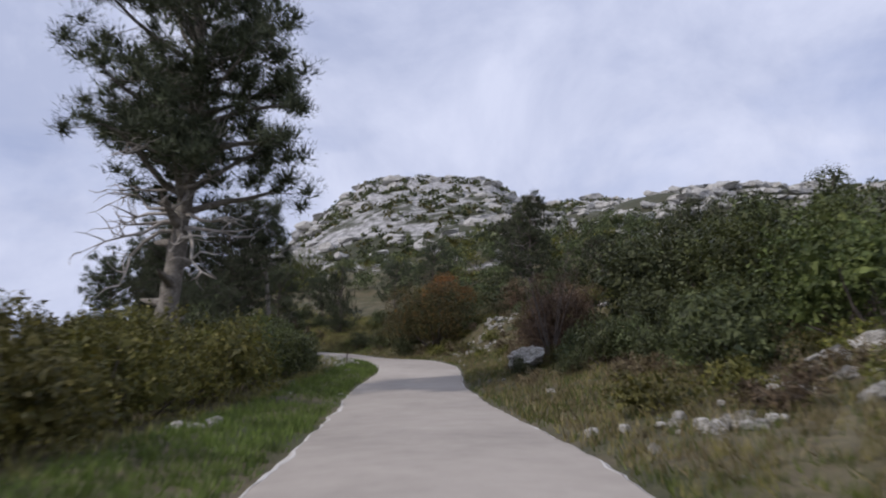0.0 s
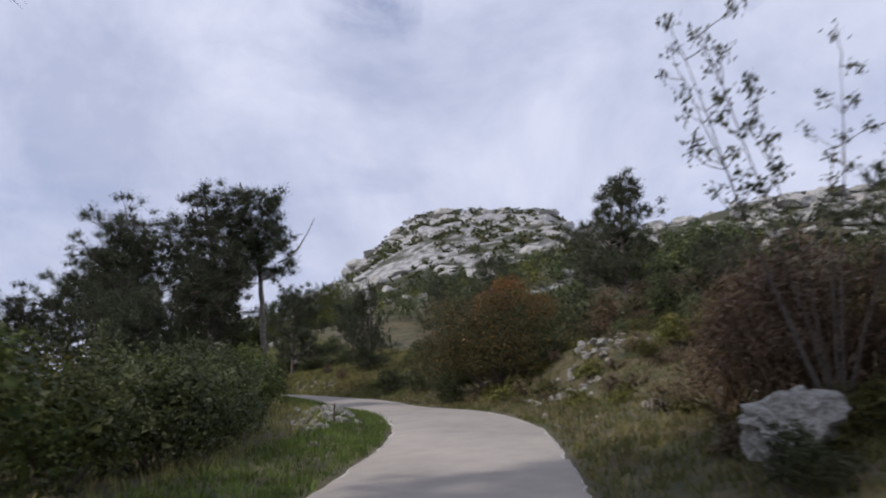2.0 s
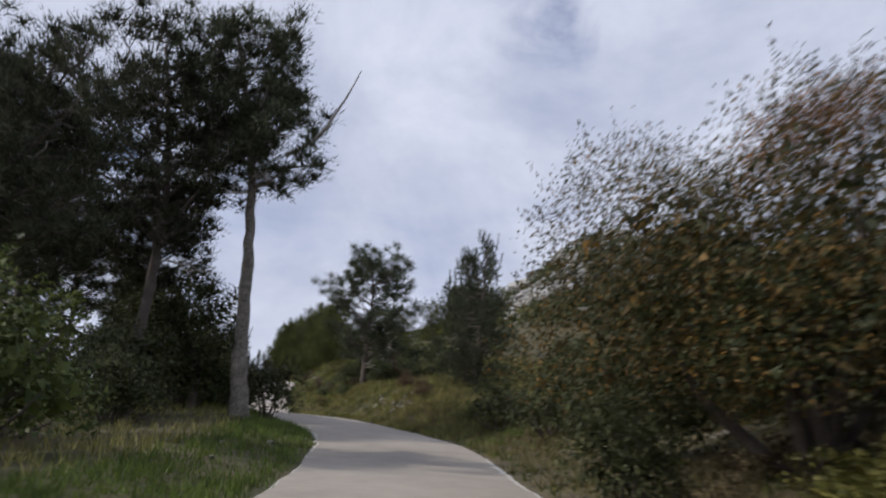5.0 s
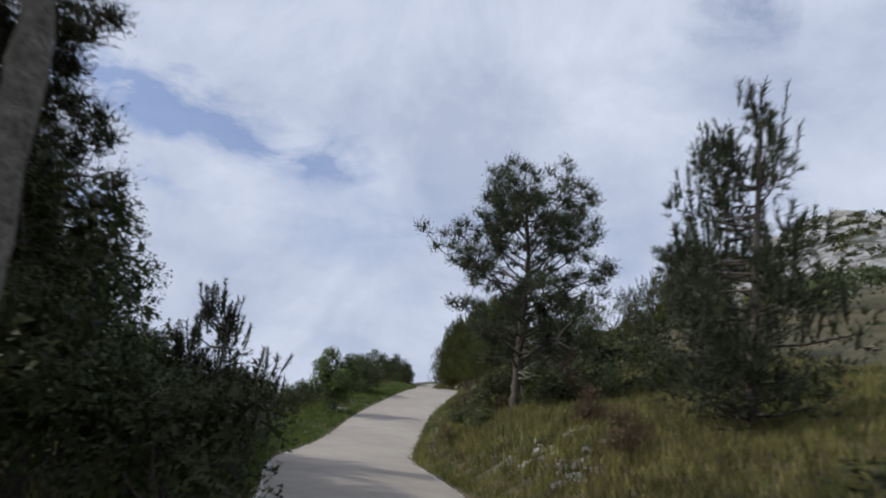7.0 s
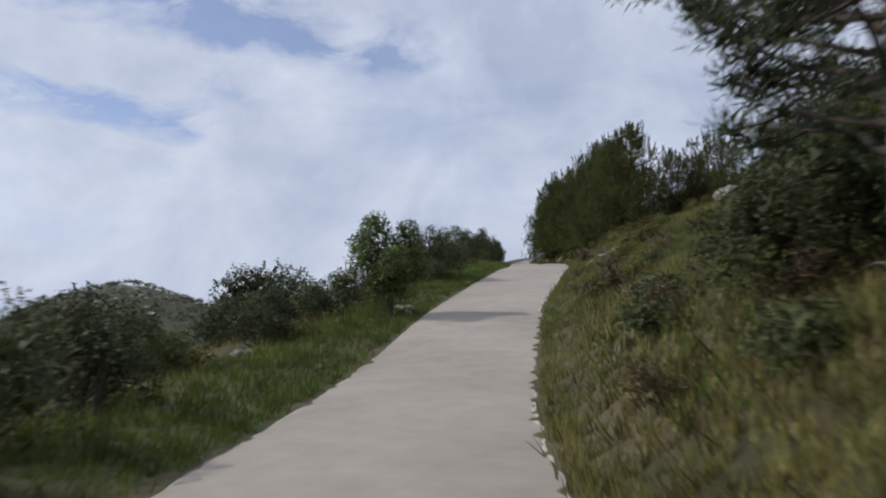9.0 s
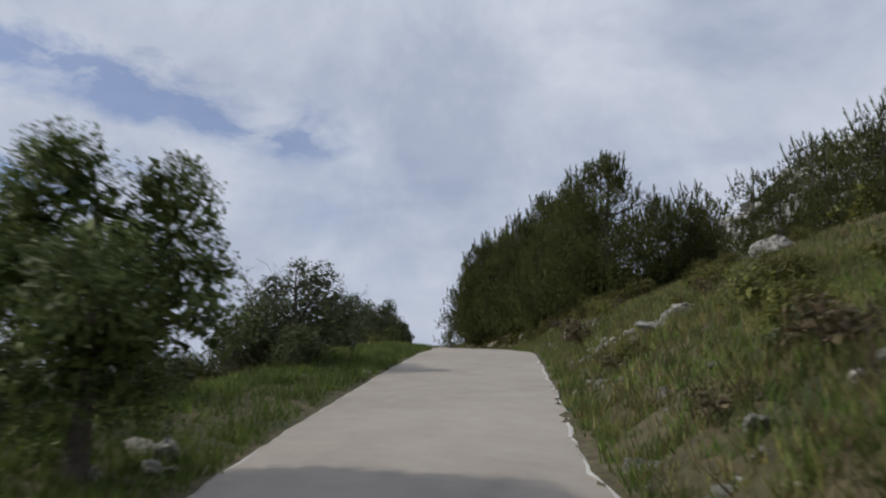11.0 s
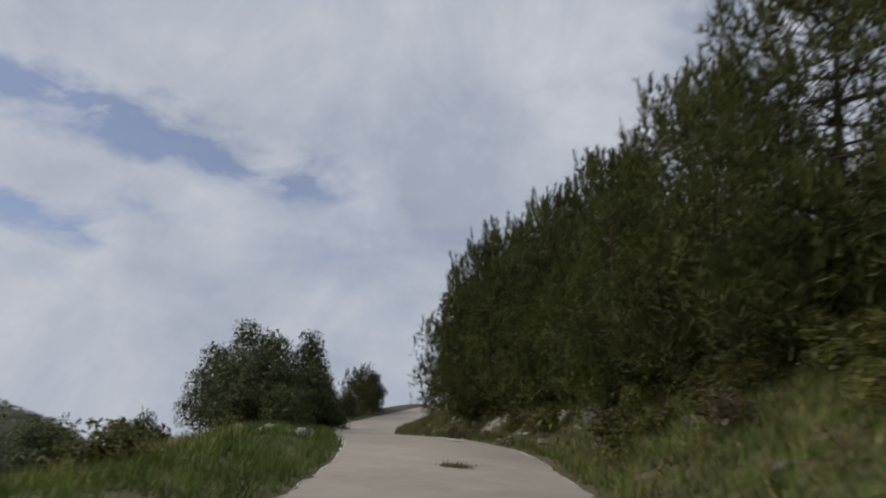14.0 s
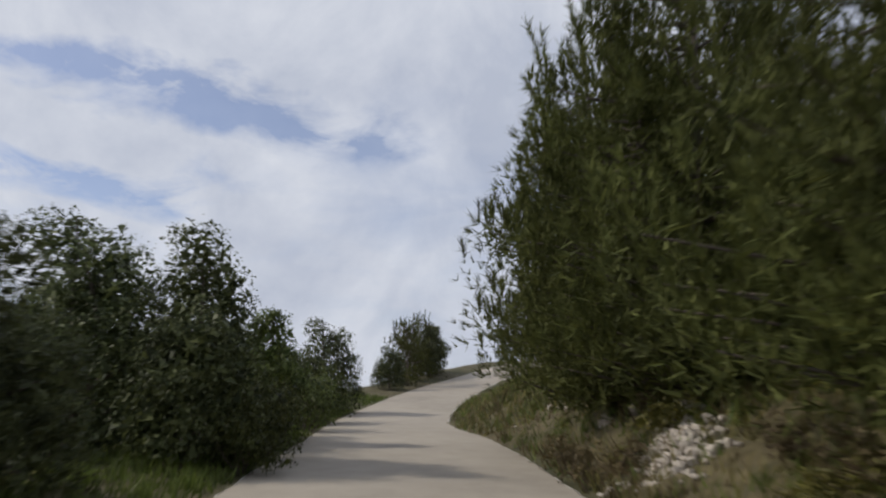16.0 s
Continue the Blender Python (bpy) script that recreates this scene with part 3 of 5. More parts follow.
def needle_crown(name, base, way, length, width, cores, mat, rng, sprays=38, cap=0.17, lift=0.6, broad=0.34):
    """Fine needles, and in the middle of every puff short crossed sprays that close it. cores: rows of centre and radii."""
    n = len(base)
    side = unit(np.cross(way, rng.normal(size=(n, 3)))) * width * rng.uniform(0.6, 1.3, (n, 1))
    tip = base + way * length * rng.uniform(0.6, 1.3, (n, 1))
    v = np.stack([base - side, base + side, tip], 1).reshape(-1, 3)
    cores = np.repeat(np.asarray(cores), sprays, 0)
    m = len(cores)
    d = unit(rng.normal(size=(m, 3)))
    c = cores[:, :3] + d * cores[:, 3:6] * rng.uniform(0.05, 0.75, (m, 1))
    up = unit(d + rng.normal(size=(m, 3)) * 0.5 + [0, 0, lift])
    s = np.minimum(cores[:, 3:4] * rng.uniform(0.35, 0.75, (m, 1)), rng.uniform(0.55, 1.1, (m, 1)) * np.maximum(cap, cores[:, 3:4] * 0.30))
    wide = unit(np.cross(up, rng.normal(size=(m, 3)))) * s * broad
    u = np.stack([c - up * s * 0.5 - wide, c - up * s * 0.5 + wide, c + up * s * 0.8], 1).reshape(-1, 3)
    return quick_mesh(name, np.concatenate([v, u]), np.arange(3 * (n + m)).reshape(-1, 3), mat)


def make_pine(name, label, tall, crown_from, spread, seed, mat, bark, girth=0.16, lean=(0, 0), clumps=34, tufts_per=60, per=5, needle=0.22, width=0.02, dead=0, dead_arc=(0, 6.283), dome=0.55, clump=0.95, uplift=0.3, puffs=4, sprays=38, knots=0):
    """A pine: bent tapered trunk, limbs, and needle tufts in flat clumps at the ends of the boughs."""
    rng = np.random.RandomState(seed)
    top = sprout(name, label, "pine tree")
    n = 10
    h = np.linspace(0, 1, n)
    axis = np.stack([lean[0] * h + 0.02 * tall * np.sin(h * 5 + seed), lean[1] * h + 0.02 * tall * np.cos(h * 4 + seed), h * tall * 0.93 - 0.15], 1)
    at = lambda u: np.array([np.interp(u, h, axis[:, k]) for k in range(3)])
    rings = np.linspace(0, 1, 40)
    stem = np.array([at(u) for u in rings]) + np.random.RandomState(seed + 900).normal(size=(40, 3)) * girth * [0.07, 0.07, 0.0]
    thick = girth * (1 - 0.80 * rings ** 0.85) * (1 + 0.5 * np.exp(-rings * 24)) * (1 + 0.07 * np.random.RandomState(seed + 901).normal(size=40))
    woods = [tube(stem, thick, 11)]
    for i in range(knots):                                   # stubs of broken limbs
        u, a = 0.05 + 0.34 * i / knots, i * 2.1
        p = limb_points(at(u), (math.cos(a), math.sin(a), 0.35), girth * (1.6 + 1.2 * (i % 3)), np.random.RandomState(seed + i), 0.12, 0.0, 5)
        woods.append(tube(p, girth * np.array([0.55, 0.42, 0.33, 0.26, 0.10]), 7))
    part("trunk", joined("trunk", woods, bark), top, "bent tapering trunk with rough knotty bark")
    centres, ways, cores, twigs = [], [], [], []
    for i in range(clumps):
        u = crown_from + (1 - crown_from) * (i + rng.uniform(0, 0.8)) / clumps
        k = (u - crown_from) / (1 - crown_from)
        reach = spread * (math.sin(math.pi * min(1, (k * (1 - dome) + dome * 0.5) * 1.05)) ** 0.8) * rng.uniform(0.45, 1.05) if k < 0.95 else spread * 0.15
        a = i * 2.399 + rng.uniform(-0.5, 0.5)
        start = at(u * 0.9)
        way = np.array([math.cos(a), math.sin(a), rng.uniform(0.0, 0.5) + uplift * k])
        p = limb_points(start, way, max(reach, 0.25), rng, 0.14, 0.05)
        rad = girth * 0.34 * (1 - 0.55 * k)
        t = tube(p, np.linspace(rad, rad * 0.25, len(p)), 6)
        part("limb", joined("limb", [t], bark), top)
        # side twigs end in dense round puffs of needles
        for q in range(puffs if reach > spread * 0.45 else max(2, puffs // 2)):
            u2 = 1.0 if q == 0 else rng.uniform(0.5, 1.0)
            end = np.array([np.interp(u2, np.linspace(0, 1, len(p)), p[:, k2]) for k2 in range(3)])
            if q:
                root = end
                end = end + np.clip(rng.normal(size=3), -1.25, 1.25) * [clump * 1.1, clump * 1.1, clump * 0.7] + [0, 0, 0.3 * clump]
                twigs.append(tube(np.stack([root, (root + end) / 2 - [0, 0, 0.08 * clump], end]), [0.018, 0.013, 0.008], 4))
            s = clump * rng.uniform(0.7, 1.25)
            d = unit(rng.normal(size=(tufts_per * per, 3)) + [0, 0, 0.3])
            centres.append(end + d * [s, s, s * 0.75] * rng.uniform(0.35, 0.9, (tufts_per * per, 1)))
            ways.append(unit(d + np.array([0, 0, 0.45]) + rng.normal(size=d.shape) * 0.35))
            cores.append((*end, s * 0.80, s * 0.80, s * 0.60))
    for i in range(dead):
        u = crown_from * rng.uniform(0.80, 1.55)
        a = rng.uniform(*dead_arc)
        p = limb_points(at(u), (math.cos(a), math.sin(a), rng.uniform(-0.15, 0.25)), spread * rng.uniform(0.35, 0.8), rng, 0.30)
        q = limb_points(p[3], (math.cos(a + 0.8), math.sin(a + 0.8), 0.3), spread * 0.25, rng, 0.25)
        part("dead_branch", joined("dead_branch", [tube(p, np.linspace(girth * 0.2, 0.008, 6), 5), tube(q, np.linspace(girth * 0.1, 0.005, 6), 4)] + [tube(limb_points(p[3 + w % 3], (math.cos(a + rng.uniform(-1.2, 1.2)), math.sin(a + rng.uniform(-1.2, 1.2)), rng.uniform(-0.2, 0.7)), spread * rng.uniform(0.12, 0.28), rng, 0.3), np.linspace(0.02, 0.004, 6), 4) for w in range(5)], M_DEAD), top, "bare grey dead branch")
    tagged(part('fine_branching', joined('fine_branching', twigs, bark), top), 'thin side twigs carrying the needles', kind='stuff')
    centres, ways = np.concatenate(centres), np.concatenate(ways)
    part("crown", needle_crown("crown", centres, ways, needle, width, cores, mat, rng, sprays, min(0.20, clump * 0.42), 0.7, 0.15), top)
    return top


def make_bushy_pine(name, label, tall, wide, seed, mat, clumps=80, tufts=24, per=8, needle=0.16, candles=3, sprays=26, leaders=3):
    """A young pine furred to the ground: boughs end in rounded clumps of needle tufts, with upright candles on top."""
    rng = np.random.RandomState(seed)
    top = sprout(name, label, "pine tree")
    # one main top and lower side tops: x, y, height and breadth in shares
    tops = [(0.0, 0.0, 1.0, 1.0)]
    for i in range(leaders - 1):
        a = rng.uniform(0, 6.283)
        tops.append((0.20 * wide * math.cos(a), 0.20 * wide * math.sin(a), rng.uniform(0.82, 0.96), rng.uniform(0.60, 0.80)))
    axis = np.stack([np.linspace(0, 0.05 * tall, 8), np.zeros(8), np.linspace(-0.15, tall * 0.93, 8)], 1)
    part("trunk", joined("trunk", [tube(axis, np.linspace(0.0175 * tall, 0.012, 8), 7)], M_DARKBARK), top, "dark straight trunk hidden in the needles")
    boughs, base, ways, cores = [], [], [], []
    for i in range(clumps):
        ox, oy, high, broad = tops[0] if leaders == 1 or rng.rand() < 0.6 else tops[rng.randint(1, leaders)]
        u = 0.03 + 0.93 * ((i * 0.6180 + rng.uniform(0, 0.04)) % 1.0) ** 1.35
        a = rng.uniform(0, 6.283)
        r = wide * 0.5 * broad * (1 - u) ** 0.56 * rng.uniform(0.45, 1.10) * (0.62 + 0.38 * min(1.0, u / 0.25))
        size = wide * (0.062 + 0.088 * (1 - u)) * rng.uniform(0.75, 1.25)
        out = np.array([math.cos(a), math.sin(a), 0.0])
        root = np.array([ox * u + 0.05 * tall * u, oy * u, tall * high * u * 0.86])
        hub = np.array([ox, oy, 0]) * min(1, 0.3 + u) + out * r + [0, 0, tall * high * u * 0.90 + 0.12 * r]
        hub[2] = max(hub[2], size * 0.6)
        boughs.append(tube(np.stack([root, (root + hub) / 2 - [0, 0, 0.06], hub]), [0.026, 0.017, 0.008], 4))
        # tufts over the outer and upper side of the clump
        d = unit(rng.normal(size=(tufts, 3)) + out * 0.8 + [0, 0, 0.55])
        spot = hub + d * [size, size, size * 0.85] * rng.uniform(0.55, 0.95, (tufts, 1))
        base.append(np.repeat(spot, per, 0))
        ways.append(unit(np.repeat(d + [0, 0, 0.5], per, 0) + rng.normal(size=(tufts * per, 3)) * 0.55))
        # candles: bristling upright shoots
        for j in range(candles):
            foot = hub + np.append(rng.normal(size=2) * size * 0.5, size * rng.uniform(0.3, 0.8))
            length = rng.uniform(0.16, 0.36) * (0.8 + 0.7 * u)
            way = unit(out * 0.18 + [0, 0, 1.0] + rng.normal(size=3) * 0.12)
            k = np.repeat(np.linspace(0, 1, 8), 6)[:, None]
            base.append(foot + way * length * k)
            ways.append(unit(way[None] * 1.1 + rng.normal(size=(48, 3)) * 0.48))
        cores.append((*(hub - out * size * 0.15), size * 0.85, size * 0.85, size * 0.75))
        if r > 0.7:
            cores.append((*(root + (hub - root) * 0.55), size * 1.05, size * 1.05, size * 0.85))
    part("bough_framework", joined("bough_framework", boughs, M_DARKBARK), top, "thin side branches")
    part("crown", needle_crown("crown", np.concatenate(base), np.concatenate(ways), needle, 0.0095, cores, mat, rng, sprays, 0.14, 0.9, 0.10), top)
    return top


def make_sapling(name, label, tall, wide, seed, mat):
    """Thin upright stems that carry a few loose bunches of leaves."""
    rng = np.random.RandomState(seed)
    top = sprout(name, label, "sapling")
    pts = []
    for i in range(7):
        a = rng.uniform(0, 6.283)
        p = limb_points((0, 0, -0.1), (math.cos(a) * 0.6 * wide / tall, math.sin(a) * 0.6 * wide / tall, 1), tall * rng.uniform(0.7, 1.0), rng, 0.05, 0.03, 8)
        tubes = [tube(p, np.linspace(0.020, 0.005, 8), 5)]
        for k in range(4, 8):
            for _ in range(2):
                b = rng.uniform(0, 6.283)
                q = limb_points(p[k], (math.cos(b), math.sin(b), 0.6), rng.uniform(0.25, 0.6), rng, 0.2, 0.05, 4)
                tubes.append(tube(q, np.linspace(0.009, 0.004, 4), 4))
                pts.append(q[-1] + rng.normal(size=(26, 3)) * 0.062)
        part("stem", joined("stem", tubes, M_DARKBARK), top)
    pts = np.concatenate(pts)
    part("foliage", leaf_cloud("foliage", pts, 0.045, mat, rng), top)
    return top


def make_broadleaf(name, label, tall, wide, lobes, leaves, size, mat, seed, bark=None, trunk_share=0.25):
    """A small broad-leaved tree: forked trunk under separate leafy lobes. lobes: rows of x, y, z, radius in shares of width and height."""
    rng = np.random.RandomState(seed)
    top = sprout(name, label, "tree")
    L = [(x * wide, y * wide, z * tall, r * wide, r * wide, r * wide * 1.15) for x, y, z, r in lobes]
    extra = []
    for l in L:
        for _ in range(5):
            d = unit(rng.normal(size=3))
            s = l[3] * rng.uniform(0.35, 0.55)
            extra.append((*(np.array(l[:3]) + d * l[3] * 0.8), s, s, s))
    pts, _ = crown_points(L + extra, leaves, rng, 0.5)
    inside, _ = crown_points(L, leaves // 7, rng, 0.1)
    inside = inside * [0.92, 0.92, 0.96]
    big = np.concatenate([np.ones(len(pts)), np.full(len(inside), 2.8)])[:, None]
    pts = np.concatenate([pts, inside])
    pts[:, 2] = np.maximum(pts[:, 2], 0.05)
    part("crown", leaf_cloud("crown", pts, size * big, mat, rng, unit(pts - np.array([0, 0, tall * 0.4]))), top)
    trunk = limb_points((0, 0, -0.15), (0.05, 0.05, 1), tall * trunk_share + 0.3, rng, 0.08)
    g = 0.022 * tall + 0.03
    part("trunk", joined("trunk", [tube(trunk, np.linspace(g, g * 0.75, len(trunk)), 8)], bark or M_DARKBARK), top)
    for l in L:
        p = limb_points(trunk[-1], np.array(l[:3]) - trunk[-1], np.linalg.norm(np.array(l[:3]) - trunk[-1]) * 1.15, rng, 0.1)
        part("limb", joined("limb", [tube(p, np.linspace(g * 0.6, 0.012, len(p)), 6)], bark or M_DARKBARK), top)
    return top


def plant(proto, x, y, turn=0.0, size=1.0, sink=0.05, fresh=False):
    """Stands a copy of proto on the ground; the first call may use the plant itself."""
    m = Matrix.Translation((x, y, ground_at(x, y) - sink)) @ Euler((0, 0, turn)).to_matrix().to_4x4() @ Matrix.Diagonal((size, size, size, 1))
    if fresh:
        proto.matrix_basis = m
        return proto
    ob = copy_thing(proto, Matrix.Identity(4))
    ob.matrix_basis = m
    return ob


# ---- plants: where they stand ----
STOCKS = []


class Stock:
    """A plant to copy: the first one set is the plant itself."""
    def __init__(self, proto, group=""):
        self.proto, self.used = proto, False
        STOCKS.append(self)
        for o in (proto,):
            if group:
                o["group"] = group

    def put(self, x, y, turn=0.0, size=1.0, sink=0.05, label=""):
        ob = plant(self.proto, x, y, turn, size, sink, not self.used)
        self.used = True
        return tagged(ob, label) if label else ob


def beside(y, d):
    """The place d metres to the right of the road's middle where the road passes y."""
    k = int(np.abs(LINE[:, 1] - y).argmin())
    return float(LINE[k, 0] + d * SIDE[k, 0]), float(LINE[k, 1] + d * SIDE[k, 1])


rnd = random.Random(7)
OLIVE = [Stock(make_shrub("shrub", "dense olive-green maquis shrub beside the road", M_OLIVE, 2.6, 2.1, 3700, 0.047, 100 + i), "roadside shrubs") for i in range(3)]
GREEN = [Stock(make_shrub("shrub", "rounded mid-green evergreen shrub", M_GREEN, 2.6, 2.4, 3700, 0.047, 110 + i), "roadside shrubs") for i in range(3)]
DARK = [Stock(make_shrub("shrub", "dark green holm oak scrub on stony ground", M_DARK, 3.0, 3.0, 3400, 0.057, 120 + i), "dark scrub") for i in range(3)]
BROWN = [Stock(make_shrub("shrub", "leafless reddish-brown twiggy shrub", M_BROWN, 2.4, 2.9, 6500, 0.042, 130 + i, M_BROWN, 0.8, narrow=0.20), "bare brown shrubs") for i in range(2)]
ORANGE = Stock(make_shrub("shrub", "large shrub turning from green to orange-brown", M_ORANGE, 6.0, 4.2, 62000, 0.027, 140, lobes=22, skirt=12, loose=0.05))
LOW = [Stock(make_shrub("shrub", "dark evergreen scrub on the hillside", M_DARK, 3.2, 3.0, 1500, 0.095, 150 + i), "hillside scrub") for i in range(3)]
LOWG = [Stock(make_shrub("shrub", "olive-green scrub on the hillside", M_OLIVE, 3.0, 2.6, 1500, 0.09, 160 + i), "hillside scrub") for i in range(3)]


def one(stocks, x, y, size, label=""):
    return rnd.choice(stocks).put(x, y, rnd.uniform(0, 6.28), size, 0.08, label)


# a hedge of olive shrubs on the left at the start
for y in np.arange(5.5, 27.5, 1.9):
    x0, y0 = beside(y, -rnd.uniform(4.5, 5.0))
    one(OLIVE if y < 22 else GREEN, x0, y0, rnd.uniform(0.78, 1.22))
    x0, y0 = beside(y + 0.8, -rnd.uniform(6.6, 8.0))
    one(OLIVE if rnd.random() < 0.7 else GREEN, x0, y0, rnd.uniform(1.1, 1.35))
for x0, y0, s in ((-5.7, 27.6, 0.8), (-6.3, 29.8, 0.85), (-6.9, 32.4, 0.8)):
    one(GREEN, x0, y0, s)
for x0, y0, s in ((-5.5, 26.4, 0.70), (-5.7, 28.6, 0.70), (-6.2, 30.8, 0.70), (4.9, 13.2, 0.80), (5.4, 14.6, 0.7)):
    one(DARK, x0, y0, s)
# dark scrub behind it
for _ in range(18):
    x0, y0 = beside(rnd.uniform(14, 44), -rnd.uniform(10, 24))
    one(DARK, x0, y0, rnd.uniform(0.8, 1.25))
# left of the bend
for x0, y0, s in ((-8.6, 40.5, 1.0), (-9.8, 43.2, 1.15), (-11.2, 41.0, 1.2)):
    one(GREEN, x0, y0, s)
for x0, y0, s in ((-7.4, 29.4, 0.85), (-7.6, 31.6, 0.9), (-7.8, 33.8, 0.9), (-9.4, 31.0, 1.2), (-9.5, 33.5, 1.0), (-9.0, 36.6, 1.05), (-11.5, 37.5, 1.3), (-12.0, 45.5, 1.1), (-14.2, 51.0, 1.0), (-16.0, 47.0, 1.3), (-15.0, 55.0, 0.9), (-13.0, 55.6, 0.7), (-17.2, 51.4, 0.9), (-19.0, 47.6, 0.9), (-13.4, 49.8, 0.7)):
    one(DARK, x0, y0, s)

# right of the first stretch
for x0, y0, s in ((7.6, 19.4, 1.5), (5.3, 14.5, 0.7), (7.6, 13.4, 1.3), (9.5, 17.0, 1.5), (8.7, 20.5, 1.2)):
    one(GREEN, x0, y0, s)
for x0, y0, s in ((6.7, 24.0, 1.5), (8.4, 25.6, 1.7), (8.0, 22.5, 1.55), (10.8, 23.5, 1.7), (11.5, 27.5, 1.7), (9.0, 29.5, 1.3), (6.0, 21.2, 0.8), (13.0, 20.0, 1.5), (12.5, 16.0, 1.4), (5.0, 20.0, 0.6)):
    one(DARK, x0, y0, s)
for x0, y0, s in ((3.7, 25.6, 0.95), (3.7, 26.8, 1.10), (3.4, 28.4, 0.9), (4.4, 28.4, 1.15), (7.6, 53.6, 1.5), (5.2, 54.0, 1.5), (9.2, 55.5, 1.5), (6.4, 37.0, 0.9), (4.5, 26.2, 1.1)):
    one(BROWN, x0, y0, s)
for x0, y0, s in ((5.2, 38.5, 0.8), (7.4, 40.5, 0.9), (3.6, 24.0, 0.4), (8.5, 43.0, 0.9), (6.0, 34.0, 0.75), (9.0, 36.0, 1.0)):
    one(OLIVE, x0, y0, s)
for x0, y0, s in ((6.6, 55.4, 1.3), (9.0, 53.4, 1.3), (10.8, 54.6, 1.4), (4.2, 56.0, 1.1), (-3.0, 62.4, 1.0), (-13.7, 66.4, 0.45), (-12.7, 66.8, 0.5), (-11.4, 67.6, 0.5), (-0.6, 58.6, 1.1), (1.6, 57.6, 1.1), (1.0, 62.0, 1.1)):
    one(DARK, x0, y0, s)
bush = ORANGE.put(-0.5, 46.0, 0.4, 1.16, 0.1)
rng = np.random.RandomState(12)
tips, d = crown_points([(0.3, -0.6, 3.3, 0.9, 0.8, 0.75), (-0.5, -0.9, 2.9, 0.7, 0.7, 0.6), (1.3, -1.0, 2.7, 0.6, 0.6, 0.7)], 9000, rng, 0.3)
part("autumn_foliage", leaf_cloud("autumn_foliage", tips, 0.026, M_RUST, rng, d), bush, "orange-brown leaves near the top")
sapling = make_sapling("sapling", "thin leafy sapling with loose bunches of leaves behind the boulder", 5.4, 2.6, 19, M_DARK)
plant(sapling, 3.4, 24.3, 0.0, 1.0, 0.05, True)
for x0, y0, s in ((-2.6, 45.0, 0.5), (-2.2, 48.0, 0.7), (1.4, 44.6, 0.5), (-4.6, 53.0, 0.7), (-6.2, 55.4, 0.6), (-3.0, 51.5, 0.8), (-1.2, 50.5, 0.9)):
    one(DARK, x0, y0, s)

# scrub of the hillside on the right and the slope on the left
def clear(x0, y0):
    return not (abs(x0 - 3.6) < 2.6 and abs(y0 - 41.2) < 2.6) and not (abs(x0 + 26) < 6 and abs(y0 - 95) < 7)


for _ in range(70):
    y, d = rnd.uniform(6, 62), rnd.uniform(9, 32)
    x0, y0 = beside(y, d)
    if (y > 34 and d < 16) or not clear(x0, y0):
        continue
    one(LOW if rnd.random() < 0.7 else LOWG, x0, y0, rnd.uniform(0.8, 1.4))


for _ in range(64):
    x0, y0 = beside(rnd.uniform(36, 60), rnd.uniform(7.5, 26))
    if not clear(x0, y0):
        continue
    kind = rnd.random()
    one(OLIVE if kind < 0.4 else BROWN if kind < 0.55 else DARK, x0, y0, rnd.uniform(0.35, 0.75))


def scrub_mass(name, label, spots, leaves, leaf, mat, seed):
    """Bushes too many to count, in one mesh: rows of x, y and size."""
    rng = np.random.RandomState(seed)
    s = np.array(spots)
    z, d, _ = land(s[:, 0], s[:, 1])
    pts = []
    for (x, y, k), h in zip(s, z):
        lobes = [(x + rng.normal() * k * 0.7, y + rng.normal() * k * 0.7, h + k * rng.uniform(0.4, 1.5), k * rng.uniform(0.5, 0.9), k * rng.uniform(0.5, 0.9), k * rng.uniform(0.6, 1.0)) for _ in range(6)]
        p, _ = crown_points(lobes, leaves, rng, 0.35)
        p[:, 2] = np.maximum(p[:, 2], h)
        pts.append(p)
    return tagged(new(name, leaf_cloud(name, np.concatenate(pts), leaf, mat, rng, None, 0.5, 0.6)), label, "scrub", kind="stuff")


def spots(count, yr, dr, size, seed):
    r = random.Random(seed)
    out = []
    while len(out) < count:
        x0, y0 = beside(r.uniform(*yr), r.choice((1, 1)) * r.uniform(*dr))
        if clear(x0, y0):
            out.append((x0, y0, r.uniform(*size)))
    return out


scrub_mass("hillside_scrub", "dark evergreen scrub over the hillside", spots(70, (8, 78), (28, 75), (0.8, 1.5), 1), 330, 0.15, M_DARK, 1)
scrub_mass("hillside_scrub", "olive-green scrub over the hillside", spots(32, (8, 78), (26, 70), (0.7, 1.2), 2), 330, 0.15, M_OLIVE, 2)
scrub_mass("hillside_scrub", "dark scrub on the slope beyond the bend", spots(90, (56, 84), (19, 60), (0.7, 1.3), 9), 330, 0.14, M_DARK, 9)
scrub_mass("hillside_scrub", "dark scrub on the falling slope", spots(110, (15, 135), (-58, -20), (0.8, 1.3), 3), 330, 0.15, M_DARK, 3)
scrub_mass("hillside_scrub", "mid-green scrub below the road", spots(60, (58, 140), (-36, -13), (0.5, 0.9), 4), 300, 0.11, M_GREEN, 4)
scrub_mass("hillside_scrub", "dark scrub on the upper slope", spots(80, (80, 150), (17, 60), (0.7, 1.3), 5), 330, 0.13, M_DARK, 5)
scrub_mass("hillside_scrub", "olive scrub on the upper slope", spots(50, (80, 150), (15, 60), (0.6, 1.1), 6), 330, 0.12, M_OLIVE, 6)

